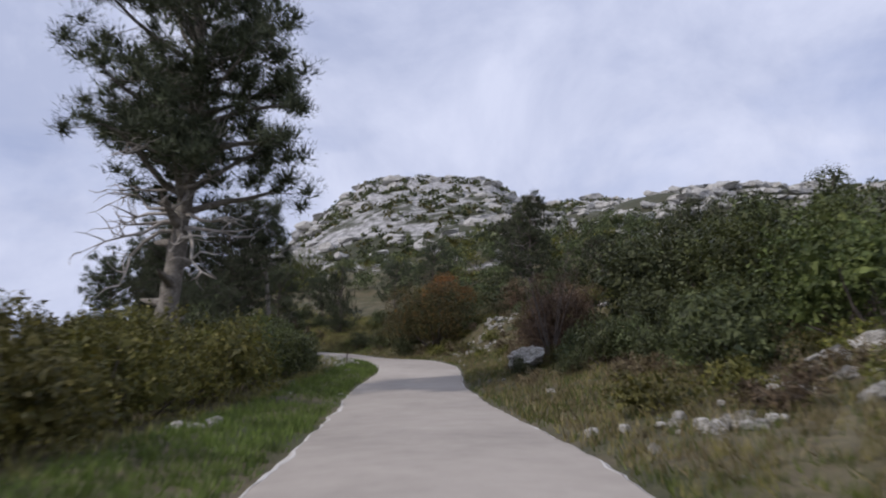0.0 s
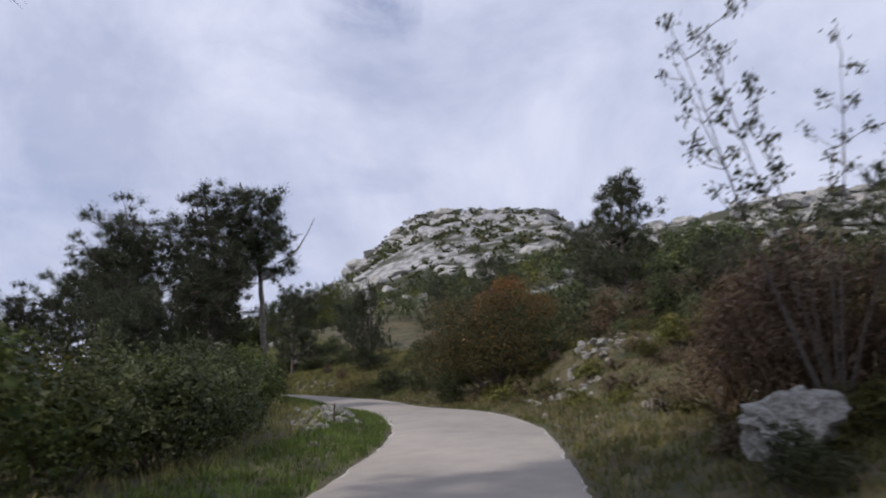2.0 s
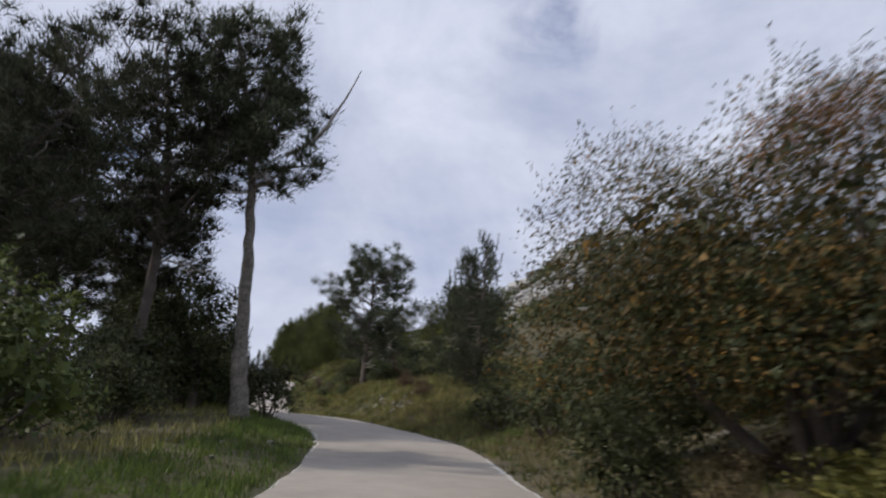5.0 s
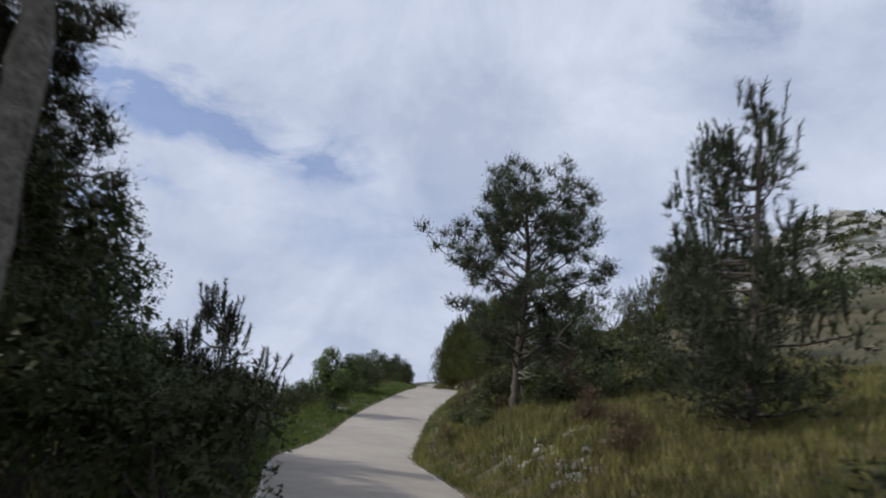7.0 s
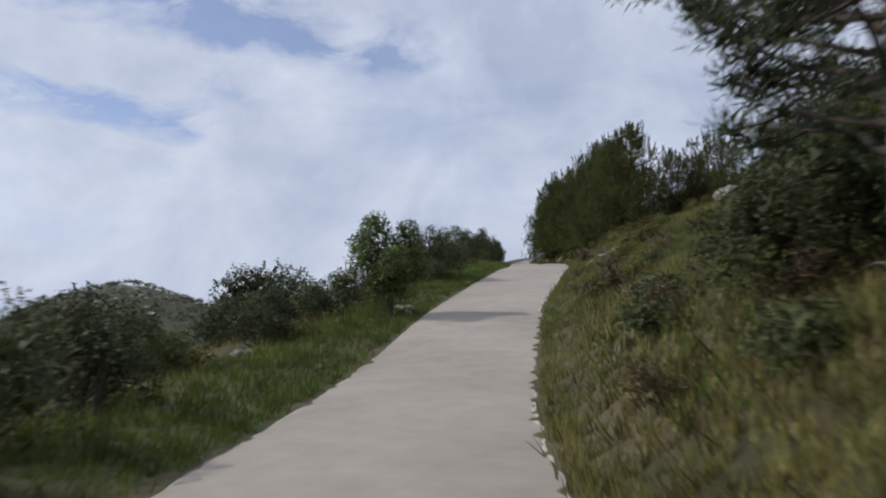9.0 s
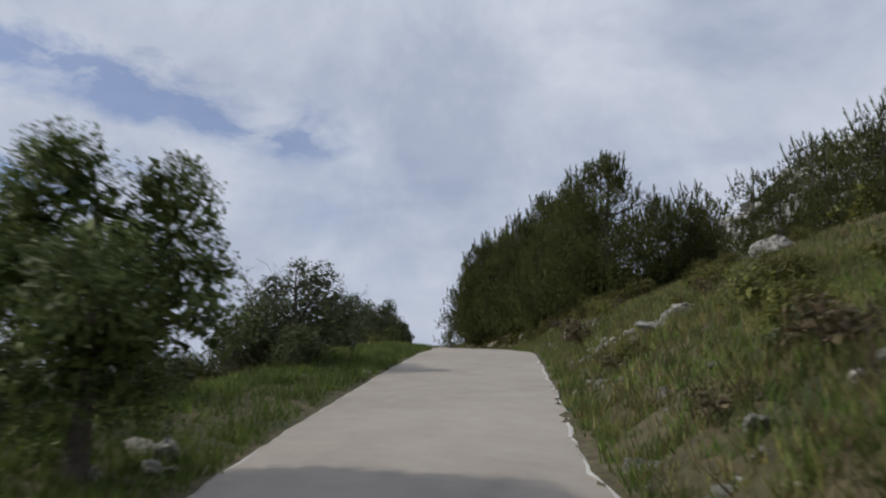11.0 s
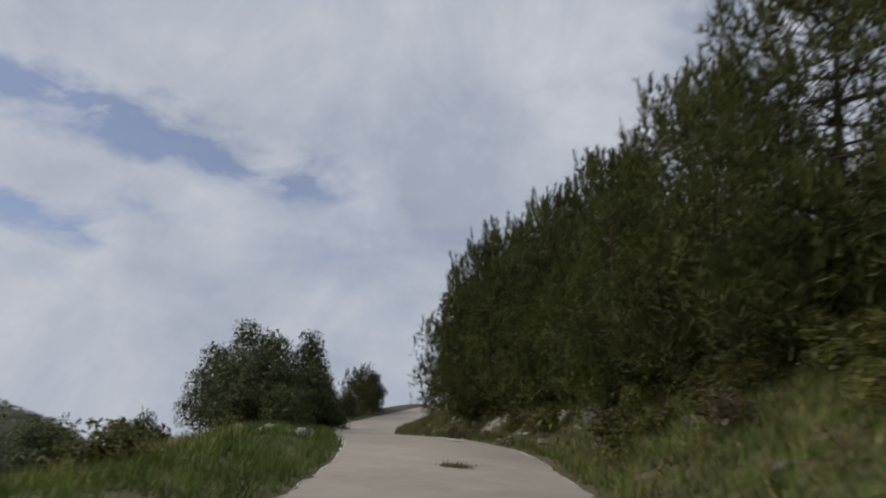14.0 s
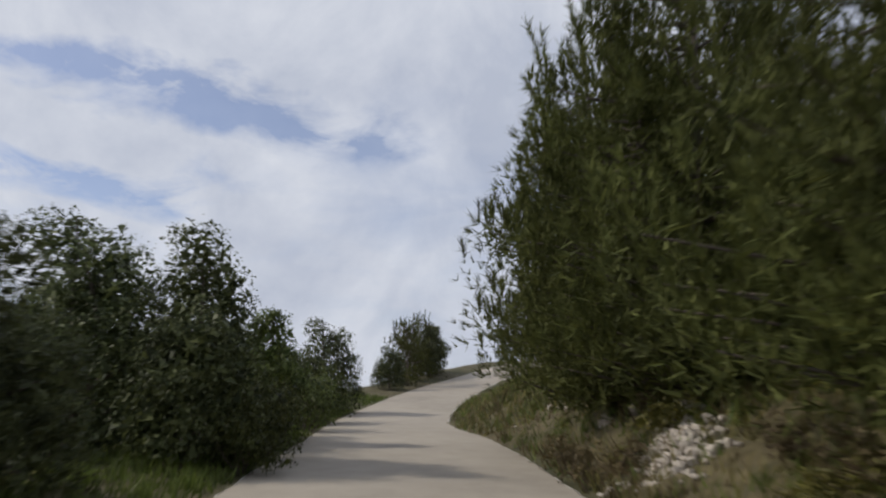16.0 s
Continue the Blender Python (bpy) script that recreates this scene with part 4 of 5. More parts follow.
scrub_mass("hillside_scrub", "dark bushes on the steep slope under the road", spots(46, (88, 128), (-32, -14), (0.6, 1.0), 7), 420, 0.11, M_DARK, 7)
scrub_mass("hillside_scrub", "dark bushes below the verge", spots(36, (62, 90), (-26, -8), (0.7, 1.2), 8), 420, 0.10, M_DARK, 8)

# ---- pines of the first stretch ----
big = make_pine("pine_tree", "tall old pine with a grey trunk and dead lower limbs", 14.5, 0.42, 3.7, 5, M_NEEDLE, M_BARK, 0.33, (0.5, 0.5), 56, 14, 8, 0.17, 0.010, 26, (2.0, 5.6), 0.5, 0.60, puffs=9, sprays=78, knots=9)
plant(big, -6.9, 18.7, 0.5, 1.0, 0.1, True)
P1 = make_pine("pine_tree", "broad pine with a flat dark crown among scrub", 11.2, 0.47, 3.3, 11, M_NEEDLE, M_DARKBARK, 0.20, (-0.8, 0.3), 46, 8, 7, 0.16, 0.012, 6, (0, 6.3), 0.5, 0.56, puffs=8, sprays=52)
plant(P1, -14.6, 52.0, 0.0, 1.0, 0.1, True)
S1 = Stock(P1)
S1.used = True
S1.put(-17.5, 49.0, 2.0, 0.9)
S1.put(-12.5, 45.2, 4.0, 0.64)
S1.put(-20.5, 54.0, 1.0, 0.85)
# added far to the left so that its shade reaches the road
S1.put(-22.5, 57.6, 5.2, 0.72)
S1.put(-26.0, 58.6, 2.2, 0.8)
for x0, y0, t, k in ((-12.2, 38.8, 1.2, 0.44), (-10.4, 35.6, 3.0, 0.36), (-14.6, 42.2, 5.0, 0.42), (-13.8, 35.4, 2.4, 0.40)):
    S1.put(x0, y0, t, k, 0.1, "low dark pine behind the roadside scrub")
pale = make_pine("pine_tree", "slim pine with a pale bare trunk and a dead side limb", 11.4, 0.60, 1.9, 17, M_NEEDLE, M_BARK, 0.20, (-1.7, -0.3), 30, 9, 8, 0.16, 0.011, 8, (0, 6.3), 0.5, 0.48, puffs=7, sprays=50)
plant(pale, -11.9, 53.0, 0.0, 1.09, 0.1, True)
hook = limb_points((0.1, 0, 6.4), (1, 0.1, 0.25), 2.9, np.random.RandomState(3), 0.10, 0.22, 8)
part("dead_branch", joined("dead_branch", [tube(hook, np.linspace(0.06, 0.012, 8), 6)], M_DEAD), pale, "long bare dead limb sweeping upward")
RP = make_pine("pine_tree", "rounded young pine with an open airy crown at the bend", 7.3, 0.20, 3.0, 23, M_NEEDLE, M_DARKBARK, 0.14, (-0.4, 0.1), 72, 9, 9, 0.12, 0.009, 10, (-0.7, 1.8), 0.28, 0.36, 0.40, puffs=6, sprays=48)
plant(RP, -14.8, 67.3, 0.0, 0.93, 0.1, True)
SR = Stock(RP)
SR.used = True
SL = Stock(make_pine("pine_tree", "rounded dark pine standing among the hillside scrub", 6.9, 0.24, 2.9, 27, M_NEEDLE, M_DARKBARK, 0.14, (-0.2, 0.1), 40, 6, 7, 0.14, 0.012, 4, (0, 6.3), 0.3, 0.40, 0.40, puffs=6, sprays=34))
slope_pine = make_pine("pine_tree", "upright pine with dense rounded needle puffs above brown scrub", 9.6, 0.34, 2.3, 29, M_NEEDLE, M_DARKBARK, 0.17, (0.3, 0.0), 46, 8, 8, 0.15, 0.011, 3, (0, 6.3), 0.25, 0.44, 0.35, puffs=6, sprays=46)
plant(slope_pine, 6.7, 56.4, 1.0, 1.16, 0.1, True)
SR.put(-12.4, 75.8, 2.0, 0.66)
BEND = make_bushy_pine("pine_tree", "dark bushy pine with upright shoots above the grassy bank", 5.6, 3.1, 33, M_NEEDLE, 90, 18, 7, 0.15, 3, 22, 2)
plant(BEND, -8.8, 62.9, 0.7, 1.14, 0.1, True)
SL.put(-4.4, 68.0, 5.0, 0.85)
SL.put(-15.5, 86.0, 4.0, 0.5)
for x0, y0, t, s in ((14, 40, 0, 0.8), (19, 52, 1, 0.9), (13, 62, 3, 0.9), (-1, 76, 5, 1.0), (8, 84, 1, 1.1), (24, 34, 2, 0.9)):
    SL.put(x0, y0, t, s)

# ---- the second stretch: shaded scrub on the left, open bank on the right ----
for x0, y0, s in ((-16.2, 58.6, 0.7), (-14.6, 56.6, 0.65), (-17.4, 60.0, 0.75), (-18.2, 58.6, 0.95), (-19.3, 61.2, 0.72), (-15.6, 56.0, 0.8), (-18.2, 60.6, 0.75), (-20.6, 62.6, 0.75), (-22.0, 64.2, 0.6), (-23.6, 66.0, 0.6)):
    one(DARK, x0, y0, s)
YP = make_bushy_pine("young_pine", "small young pine with upright shoots above dark scrub", 2.9, 2.3, 31, M_NEEDLE, 44, 12, 7, 0.12, 4, 14, 1)
plant(YP, -16.0, 58.6, 0.0, 1.0, 0.05, True)
SH = Stock(make_broadleaf("tree", "dark evergreen oak shading the road", 4.6, 3.0, [(-0.1, 0, 0.78, 0.2), (0.15, 0.1, 0.62, 0.24), (-0.2, -0.1, 0.55, 0.24), (0, 0, 0.36, 0.34), (0.25, -0.15, 0.34, 0.24), (-0.28, 0.1, 0.3, 0.24)], 11000, 0.036, M_DARK, 37))
SH.put(-14.6, 54.4, 0.4, 1.0)
SH.put(-16.9, 57.0, 2.4, 0.95)
# three more oaks added, mostly out of view, to close gaps in the road's shade
SH.put(-18.9, 57.1, 0.9, 1.1)
SH.put(-17.4, 55.4, 3.9, 1.05)
SH.put(-16.0, 53.4, 5.3, 0.95)
SH.put(-20.6, 60.6, 1.4, 0.62)
SH.put(-22.2, 62.4, 3.4, 0.66)
S1.put(-16.8, 54.6, 3.0, 0.66)
for x0, y0, t, s in ((8.8, 23.4, 0.0, 0.9), (7.8, 25.6, 2.0, 1.0), (10.4, 25.0, 4.0, 1.12), (12.0, 22.4, 1.0, 1.1)):
    SH.put(x0, y0, t, s, 0.05, "dark evergreen oak among the scrub beside the road")
for x0, y0, t, s in ((7.8, 53.0, 0.3, 0.9), (10.2, 54.4, 2.2, 1.0), (5.0, 54.2, 4.1, 0.8), (12.6, 52.6, 1.2, 0.9), (8.8, 57.6, 5.2, 1.05)):
    SH.put(x0, y0, t, s, 0.05, "dark evergreen oak under the pine on the slope")
for x0, y0, s in ((-16.2, 68.6, 0.55), (-15.6, 69.6, 0.7), (-13.6, 69.0, 0.75), (-15.4, 70.4, 0.55), (-16.8, 72.4, 0.6), (-14.0, 75.0, 0.8), (-17.8, 75.6, 0.6), (-11.0, 76.0, 0.8)):
    one(DARK, x0, y0, s)
for x0, y0, s in ((-10.2, 61.2, 0.35), (-11.6, 63.4, 0.35), (-13.4, 66.9, 0.55)):
    one(BROWN, x0, y0, s)

# ---- the third stretch ----
for y in np.arange(66, 92, 1.7):
    x0, y0 = beside(y, -rnd.uniform(4.6, 6.0))
    if abs(y0 - 78.2) > 6.0:
        one(GREEN if rnd.random() < 0.5 else DARK, x0, y0, rnd.uniform(0.35, 0.6))
    x0, y0 = beside(y, -rnd.uniform(6.5, 9.5))
    one(DARK if rnd.random() < 0.6 else GREEN, x0, y0, rnd.uniform(0.5, 0.9))
for x0, y0, s in ((-48.4, 110.8, 0.6), (-49.8, 111.6, 0.75), (-51.3, 113.6, 0.75), (-52.6, 115.6, 0.7), (-47.2, 109.6, 0.5), (-54.6, 118.0, 0.8), (-44.6, 104.6, 0.5), (-46.0, 104.8, 0.7)):
    one(GREEN, x0, y0, s)
for x0, y0, s in ((-30.2, 75.6, 0.55), (-30.8, 77.2, 0.6), (-31.6, 79.8, 0.5), (-30.2, 74.0, 0.6)):
    one(DARK, x0, y0, s)
for _ in range(34):
    x0, y0 = beside(rnd.uniform(88, 107), -rnd.uniform(5.2, 10))
    one(DARK if rnd.random() < 0.7 else GREEN, x0, y0, rnd.uniform(0.30, 0.46))
LT = make_broadleaf("tree", "two-lobed evergreen oak with glossy green leaves on the verge", 3.3, 2.3, [(-0.16, 0, 0.72, 0.21), (0.22, 0.05, 0.66, 0.20), (-0.05, 0.1, 0.46, 0.30), (-0.30, -0.05, 0.44, 0.24), (0.30, 0, 0.42, 0.24), (-0.36, 0.1, 0.62, 0.16), (0.0, 0, 0.24, 0.28), (0.1, -0.3, 0.40, 0.22)], 20000, 0.028, M_OAK, 41)
plant(LT, -28.3, 76.7, 0.6, 1.0, 0.05, True)
WT = make_broadleaf("tree", "straggly dark tree with thin bare twigs on top", 2.6, 2.7, [(-0.36, 0.1, 0.62, 0.16), (0.36, -0.1, 0.60, 0.17), (0.02, 0.0, 0.74, 0.15), (0, 0.1, 0.42, 0.28), (-0.42, 0.05, 0.34, 0.24), (0.45, 0, 0.30, 0.24), (0, -0.3, 0.3, 0.26), (0.1, 0.36, 0.34, 0.26)], 13000, 0.028, M_DARK, 43)
for x0, y0, s in ((-32.6, 84.1, 0.4), (-34.4, 84.4, 0.5), (-34.6, 86.2, 0.5)):
    one(DARK, x0, y0, s)
rng = np.random.RandomState(44)
for i in range(16):
    a, r = rng.uniform(0, 6.283), rng.uniform(0.2, 1.1)
    p = limb_points((r * math.cos(a), r * math.sin(a), 1.55 - 0.3 * r), (0.3 * math.cos(a), 0.3 * math.sin(a), 1.0), rng.uniform(0.45, 0.85), rng, 0.14)
    twigs = [tube(p, np.linspace(0.010, 0.003, 6), 5)]
    for k in (2, 3, 4, 5):
        b = rng.uniform(0, 6.283)
        twigs.append(tube(limb_points(p[k], (math.cos(b), math.sin(b), 0.8), rng.uniform(0.12, 0.30), rng, 0.2, 0.0, 4), np.linspace(0.005, 0.002, 4), 4))
    part("bare_twig", joined("bare_twig", twigs, M_DARKBARK), WT, "thin leafless grey twig")
plant(WT, -33.6, 85.0, 0.0, 1.0, 0.05, True)
FT = make_broadleaf("tree", "dense dark green oak beside the upper bend", 4.3, 3.3, [(-0.12, 0, 0.80, 0.17), (0.2, 0, 0.66, 0.22), (0, 0.1, 0.5, 0.33), (-0.3, -0.05, 0.40, 0.24), (0.33, 0, 0.42, 0.22), (0, 0, 0.2, 0.42), (-0.35, 0, 0.16, 0.25), (0.35, 0.1, 0.16, 0.25)], 17000, 0.040, M_DARK, 47)
plant(FT, -49.8, 108.6, 0.3, 0.9, 0.05, True)
SF = Stock(FT)
SF.used = True
SF.put(-48.2, 109.6, 2.2, 0.78)
SF.put(-52.6, 110.4, 4.0, 0.9)
SF.put(-57.4, 115.6, 2.6, 0.8)
SF.put(-60.2, 119.4, 0.4, 0.75)
SF.put(-57.0, 120.5, 1.0, 0.75)
SG = Stock(make_broadleaf("tree", "light green young tree with loose leaves", 3.2, 2.2, [(0, 0, 0.7, 0.26), (0.2, 0, 0.45, 0.28), (-0.2, 0.1, 0.42, 0.26), (0, 0, 0.18, 0.34)], 7500, 0.040, M_GREEN, 53))
SG.put(-50.4, 112.6, 0.0, 0.85)
SF.put(-46.8, 106.4, 3.3, 0.62)
SG.put(-55.0, 117.0, 2.0, 0.7)

for x0, y0, s in ((-32.0, 98.2, 0.40), (-32.4, 100.4, 0.5), (-34.4, 103.6, 0.45), (-36.2, 104.8, 0.36), (-30.8, 96.6, 0.42), (-39.4, 109.0, 0.42), (-30.2, 99.4, 0.5), (-33.8, 101.6, 0.34), (-24.0, 84.4, 0.42), (-23.6, 82.0, 0.34), (-26.4, 91.6, 0.4)):
    one(OLIVE, x0, y0, s, "low olive-brown shrub on the grassy bank")
for x0, y0, s in ((-31.4, 97.2, 0.42), (-30.8, 99.0, 0.5), (-35.4, 106.4, 0.5), (-33.4, 103.2, 0.5), (-34.6, 105.4, 0.5), (-37.0, 107.4, 0.45), (-31.4, 101.2, 0.5), (-28.6, 101.6, 0.45), (-27.4, 100.4, 0.36), (-25.0, 100.2, 0.4), (-37.8, 108.6, 0.4)):
    one(OLIVE if y0 < 104 else DARK, x0, y0, s)
BP = [Stock(make_bushy_pine("young_pine", "dense young pine furred to the ground with upright shoots", 6.2, 4.7, 61 + i, M_YOUNG, 165, 21, 6, sprays=40), "pines above the bend") for i in range(3)]
for i, (x0, y0, s) in enumerate(((-32.6, 102.4, 1.06), (-34.4, 104.6, 1.0), (-36.9, 106.0, 0.78), (-36.6, 108.6, 1.05), (-40.0, 109.9, 0.98), (-43.0, 113.4, 1.05), (-39.2, 112.6, 1.2),
                                 (-45.0, 115.3, 1.02), (-43.0, 117.0, 1.2), (-47.6, 120.3, 0.95), (-46.0, 121.0, 1.1), (-29.2, 104.2, 0.50), (-30.9, 104.9, 0.68), (-50.4, 125.0, 0.8), (-48.6, 127.6, 1.0))):
    BP[i % 3].put(x0, y0, i * 1.3, s * 1.1)
SF2 = Stock(make_bushy_pine("young_pine", "small young pine beside the upper road", 4.2, 3.4, 71, M_YOUNG, 56, 14, 6, 0.17, 2, 20, 2))
SF2.put(-57.6, 133.0, 0.0, 1.0)
SF2.put(-64.4, 134.0, 1.0, 0.8)
SF2.put(-63.0, 132.2, 4.0, 0.85)
SF2.put(-66.2, 136.6, 2.6, 0.95)
SF.put(-62.2, 129.8, 1.2, 0.5)
SG.put(-66.0, 138.0, 1.0, 1.0)
SF.put(-64.8, 136.2, 2.0, 0.75)
for x0, y0, s in ((-24.9, 113.2, 1.0), (-27.2, 116.5, 0.9), (-29.3, 120.8, 1.0), (-22.4, 109.5, 1.0), (-20.0, 106.0, 0.9), (-32.0, 117.5, 1.0), (-34.5, 122.5, 1.1), (-23.5, 118.0, 1.1), (-19.0, 110.5, 0.8), (-26.0, 122.0, 1.2), (-21.0, 115.0, 1.2), (-30.5, 112.5, 0.8), (-22.0, 111.0, 0.9)):
    SF2.put(x0, y0, s * 31, s * 1.32)


# ---- far woods: one mass of clumps on the mountain and the valley sides ----
def far_scrub(name, label, count, near, far, leaf, seed, mat, phi=(-75, 62), skip=0.0):
    rng = np.random.RandomState(seed)
    r = near + (far - near) * rng.rand(count) ** 0.75
    a = np.radians(rng.uniform(*phi, count))
    x, y = r * np.sin(a), 20 + r * np.cos(a)
    keep = value_noise(x, y, 26.0, 77, 3) + 0.35 * rng.rand(count) > skip + 0.30 * smooth(250, 540, r) * (np.degrees(a) > -14)
    z, d, _ = land(x, y)
    keep &= (np.abs(d) > 40) & ((x - 44) ** 2 / 34 ** 2 + (y - 124) ** 2 / 34 ** 2 > 0.8)
    x, y, z, r = x[keep], y[keep], z[keep], r[keep]
    per = 16
    s = rng.uniform(1.1, 2.4, len(x)) * (1 + 0.5 * smooth(150, 500, r))
    off = unit(rng.normal(size=(len(x), per, 3))) * s[:, None, None] * rng.uniform(0.4, 1, (len(x), per, 1))
    off[..., 2] = np.abs(off[..., 2]) * 1.0
    c = (np.stack([x, y, z], 1)[:, None] + off).reshape(-1, 3)
    me = leaf_cloud(name, c, leaf, mat, rng, None, 0.6, 0.7)
    return tagged(new(name, me), label, "scrub", kind="stuff")


far_scrub("far_woods", "dark maquis covering the slopes of the mountain", 9000, 62, 620, 0.75, 5, M_DARK)
far_scrub("far_woods", "dark scrub on the valley side and the far hill", 9000, 70, 900, 0.6, 7, M_DARK, (-88, -38), -0.35)
far_scrub("far_scrub", "olive scrub scattered over the mountain", 2600, 62, 420, 0.6, 6, M_OLIVE, skip=0.1)


# ---- rocks ----
def rock_mesh(seed, flat=0.7, mat=None, detail=2):
    bm = bmesh.new()
    bmesh.ops.create_icosphere(bm, subdivisions=detail, radius=1.0)
    rng = random.Random(seed)
    off = Vector((rng.uniform(0, 50), rng.uniform(0, 50), rng.uniform(0, 50)))
    cuts = [(Vector((rng.gauss(0, 1), rng.gauss(0, 1), rng.gauss(0, 0.8))).normalized(), rng.uniform(0.35, 0.8)) for _ in range(12)]
    for v in bm.verts:
        p = v.co.copy()
        for nrm, lim in cuts:
            over = p.dot(nrm) - lim
            if over > 0:
                p -= nrm * over * 0.95
        crack = abs(noise.noise(p * 2.6 + off))
        p *= 1.12 + 0.25 * noise.noise(p * 1.6 + off) - 0.35 * max(0.0, 0.16 - crack) / 0.16 + 0.10 * noise.noise(p * 6 + off)
        v.co = (p.x * 1.2, p.y * 0.9, p.z * flat)
    me = bpy.data.meshes.new("rock")
    bm.to_mesh(me)
    bm.free()
    me.materials.append(mat or M_ROCK)
    return me


CRAG = rock_mesh(231, 0.7, None, 2)


# ---- crags of pale limestone standing out of the mountain's scrub ----
def crags(name, label, count, near, far, phi, size, seed):
    rng = np.random.RandomState(seed)
    src = np.array([v.co[:] for v in CRAG.vertices])
    tri = np.array([p.vertices[:] for p in CRAG.polygons])
    r, a = near + (far - near) * rng.rand(count) ** 0.8, np.radians(rng.uniform(*phi, count))
    x, y = r * np.sin(a), 20 + r * np.cos(a)
    ok = value_noise(x, y, 40.0, seed, 3) > -0.10
    z, d, _ = land(x, y)
    ok &= np.abs(d) > 30
    vs, fs, k = [], [], 0
    for X, Y, Z, R in zip(x[ok], y[ok], z[ok], r[ok]):
        s = rng.uniform(*size) * (0.7 + R / 400)
        t = rng.uniform(0, 6.283)
        m = np.array([[math.cos(t), -math.sin(t), 0], [math.sin(t), math.cos(t), 0], [0, 0, 1]])
        vs.append(src @ m.T * [s * 1.5, s, s * rng.uniform(0.6, 1.1)] + [X, Y, Z + 0.1 * s])
        fs.append(tri + k)
        k += len(src)
    return tagged(new(name, quick_mesh(name, np.concatenate(vs), np.concatenate(fs), M_ROCK)), label, "rocks", kind="stuff")


crags("crags", "weathered grey limestone crags on the mountainside", 420, 95, 430, (-16, 34), (1.0, 3.2), 15)
crags("crags", "bare limestone scree on the spur", 420, 78, 130, (9, 32), (0.5, 1.7), 17)
crags("crags", "pale limestone ledges below the ridge", 260, 430, 550, (-13, 30), (2.0, 5.0), 16)


crags("crags", "grey limestone outcrops among the scrub beyond the bend", 190, 66, 190, (-20, 6), (0.5, 1.5), 19)
crags("crags", "pale limestone outcrops on the far hill", 110, 600, 800, (-72, -48), (0.7, 1.8), 18)


# ---- grass ----
def grass(name, label, count, yr, dr, height, width, mat, seed, lean=0.35, clump=6):
    rng = np.random.RandomState(seed)
    k = rng.randint(np.abs(LINE[:, 1] - yr[0]).argmin(), np.abs(LINE[:, 1] - yr[1]).argmin(), count)
    d = dr[0] + (dr[1] - dr[0]) * rng.rand(count) ** 1.3
    x, y = LINE[k, 0] + d * SIDE[k, 0] + rng.uniform(-0.3, 0.3, count), LINE[k, 1] + d * SIDE[k, 1] + rng.uniform(-0.3, 0.3, count)
    ok = value_noise(x, y, 2.4, seed, 3) + rng.uniform(-0.5, 0.5, count) > -0.25
    z, dd, _ = land(x, y)
    ok &= np.abs(dd) > HALF + 0.10 + np.where(dd > 0, flare(y), 0)
    x, y, z = x[ok], y[ok], z[ok]
    base = np.repeat(np.stack([x, y, z - 0.02], 1), clump, 0)
    base[:, :2] += rng.normal(size=(len(base), 2)) * 0.05
    way = unit(np.stack([rng.normal(size=len(base)) * lean, rng.normal(size=len(base)) * lean, np.ones(len(base))], 1))
    me = blades(name, base, way, height, width, mat, rng)
    return tagged(new(name, me), label, "grass", kind="stuff")


grass("grass", "fresh green grass on the verge", 9000, (2, 60), (-1.62, -3.4), 0.15, 0.010, M_GRASS, 81)
grass("grass", "fresh green grass on the verge", 13000, (60, 128), (-1.62, -4.2), 0.20, 0.010, M_GRASS, 82)
grass("dry_grass", "tufts of dry yellowish grass on the bank", 9500, (2, 60), (1.75, 16), 0.18, 0.011, M_DRY, 83)
grass("dry_grass", "tufts of dry yellowish grass on the bank", 9000, (58, 128), (1.75, 13), 0.26, 0.011, M_DRY, 84)
grass("grass", "green grass between the dry tufts", 15000, (52, 128), (1.64, 12), 0.24, 0.011, M_GRASS, 85)
grass("grass", "green grass along the stony edge", 9000, (2, 58), (1.64, 12), 0.15, 0.011, M_GRASS, 87)
grass("dry_grass", "pale dry grass on the slope below the road", 6000, (2, 128), (-3.4, -9), 0.24, 0.011, M_DRY, 86)
grass("dry_grass", "brown dead stalks on the bank", 8000, (54, 128), (1.9, 12), 0.30, 0.011, M_STRAW, 88, 0.45)
grass("dry_grass", "greyish-brown dead stalks among the stones", 11000, (4, 60), (2.0, 18), 0.20, 0.011, M_STRAW, 89, 0.5)
grass("grass", "yellow-green grass on the open bank", 15000, (54, 74), (1.7, 12), 0.22, 0.012, M_DRY, 90)
grass("grass", "thick green grass on the steep bank", 7000, (74, 104), (1.7, 7), 0.17, 0.011, M_GRASS, 91)
grass("dry_grass", "yellowed grass on the steep bank", 5000, (74, 104), (1.9, 8), 0.22, 0.011, M_DRY, 92)
grass("grass", "green grass along the verge", 5000, (64, 92), (-1.62, -5), 0.14, 0.010, M_GRASS, 93)
# low cushions of heath on the open bank
CUSH = [Stock(make_shrub("cushion_shrub", "low olive cushion of heath on the grassy bank", M_OLIVE, 1.3, 0.7, 800, 0.037, 170 + i, lobes=6), "heath cushions") for i in range(2)]
CUSHD = [Stock(make_shrub('cushion_shrub', 'low dark evergreen cushion among the grass', M_DARK, 1.2, 0.6, 750, 0.040, 176, lobes=6), 'heath cushions')]
for _ in range(60):
    x0, y0 = beside(rnd.uniform(60, 106), rnd.uniform(2.8, 11))
    if clear(x0, y0):
        one(CUSHD, x0, y0, rnd.uniform(0.4, 1.0))
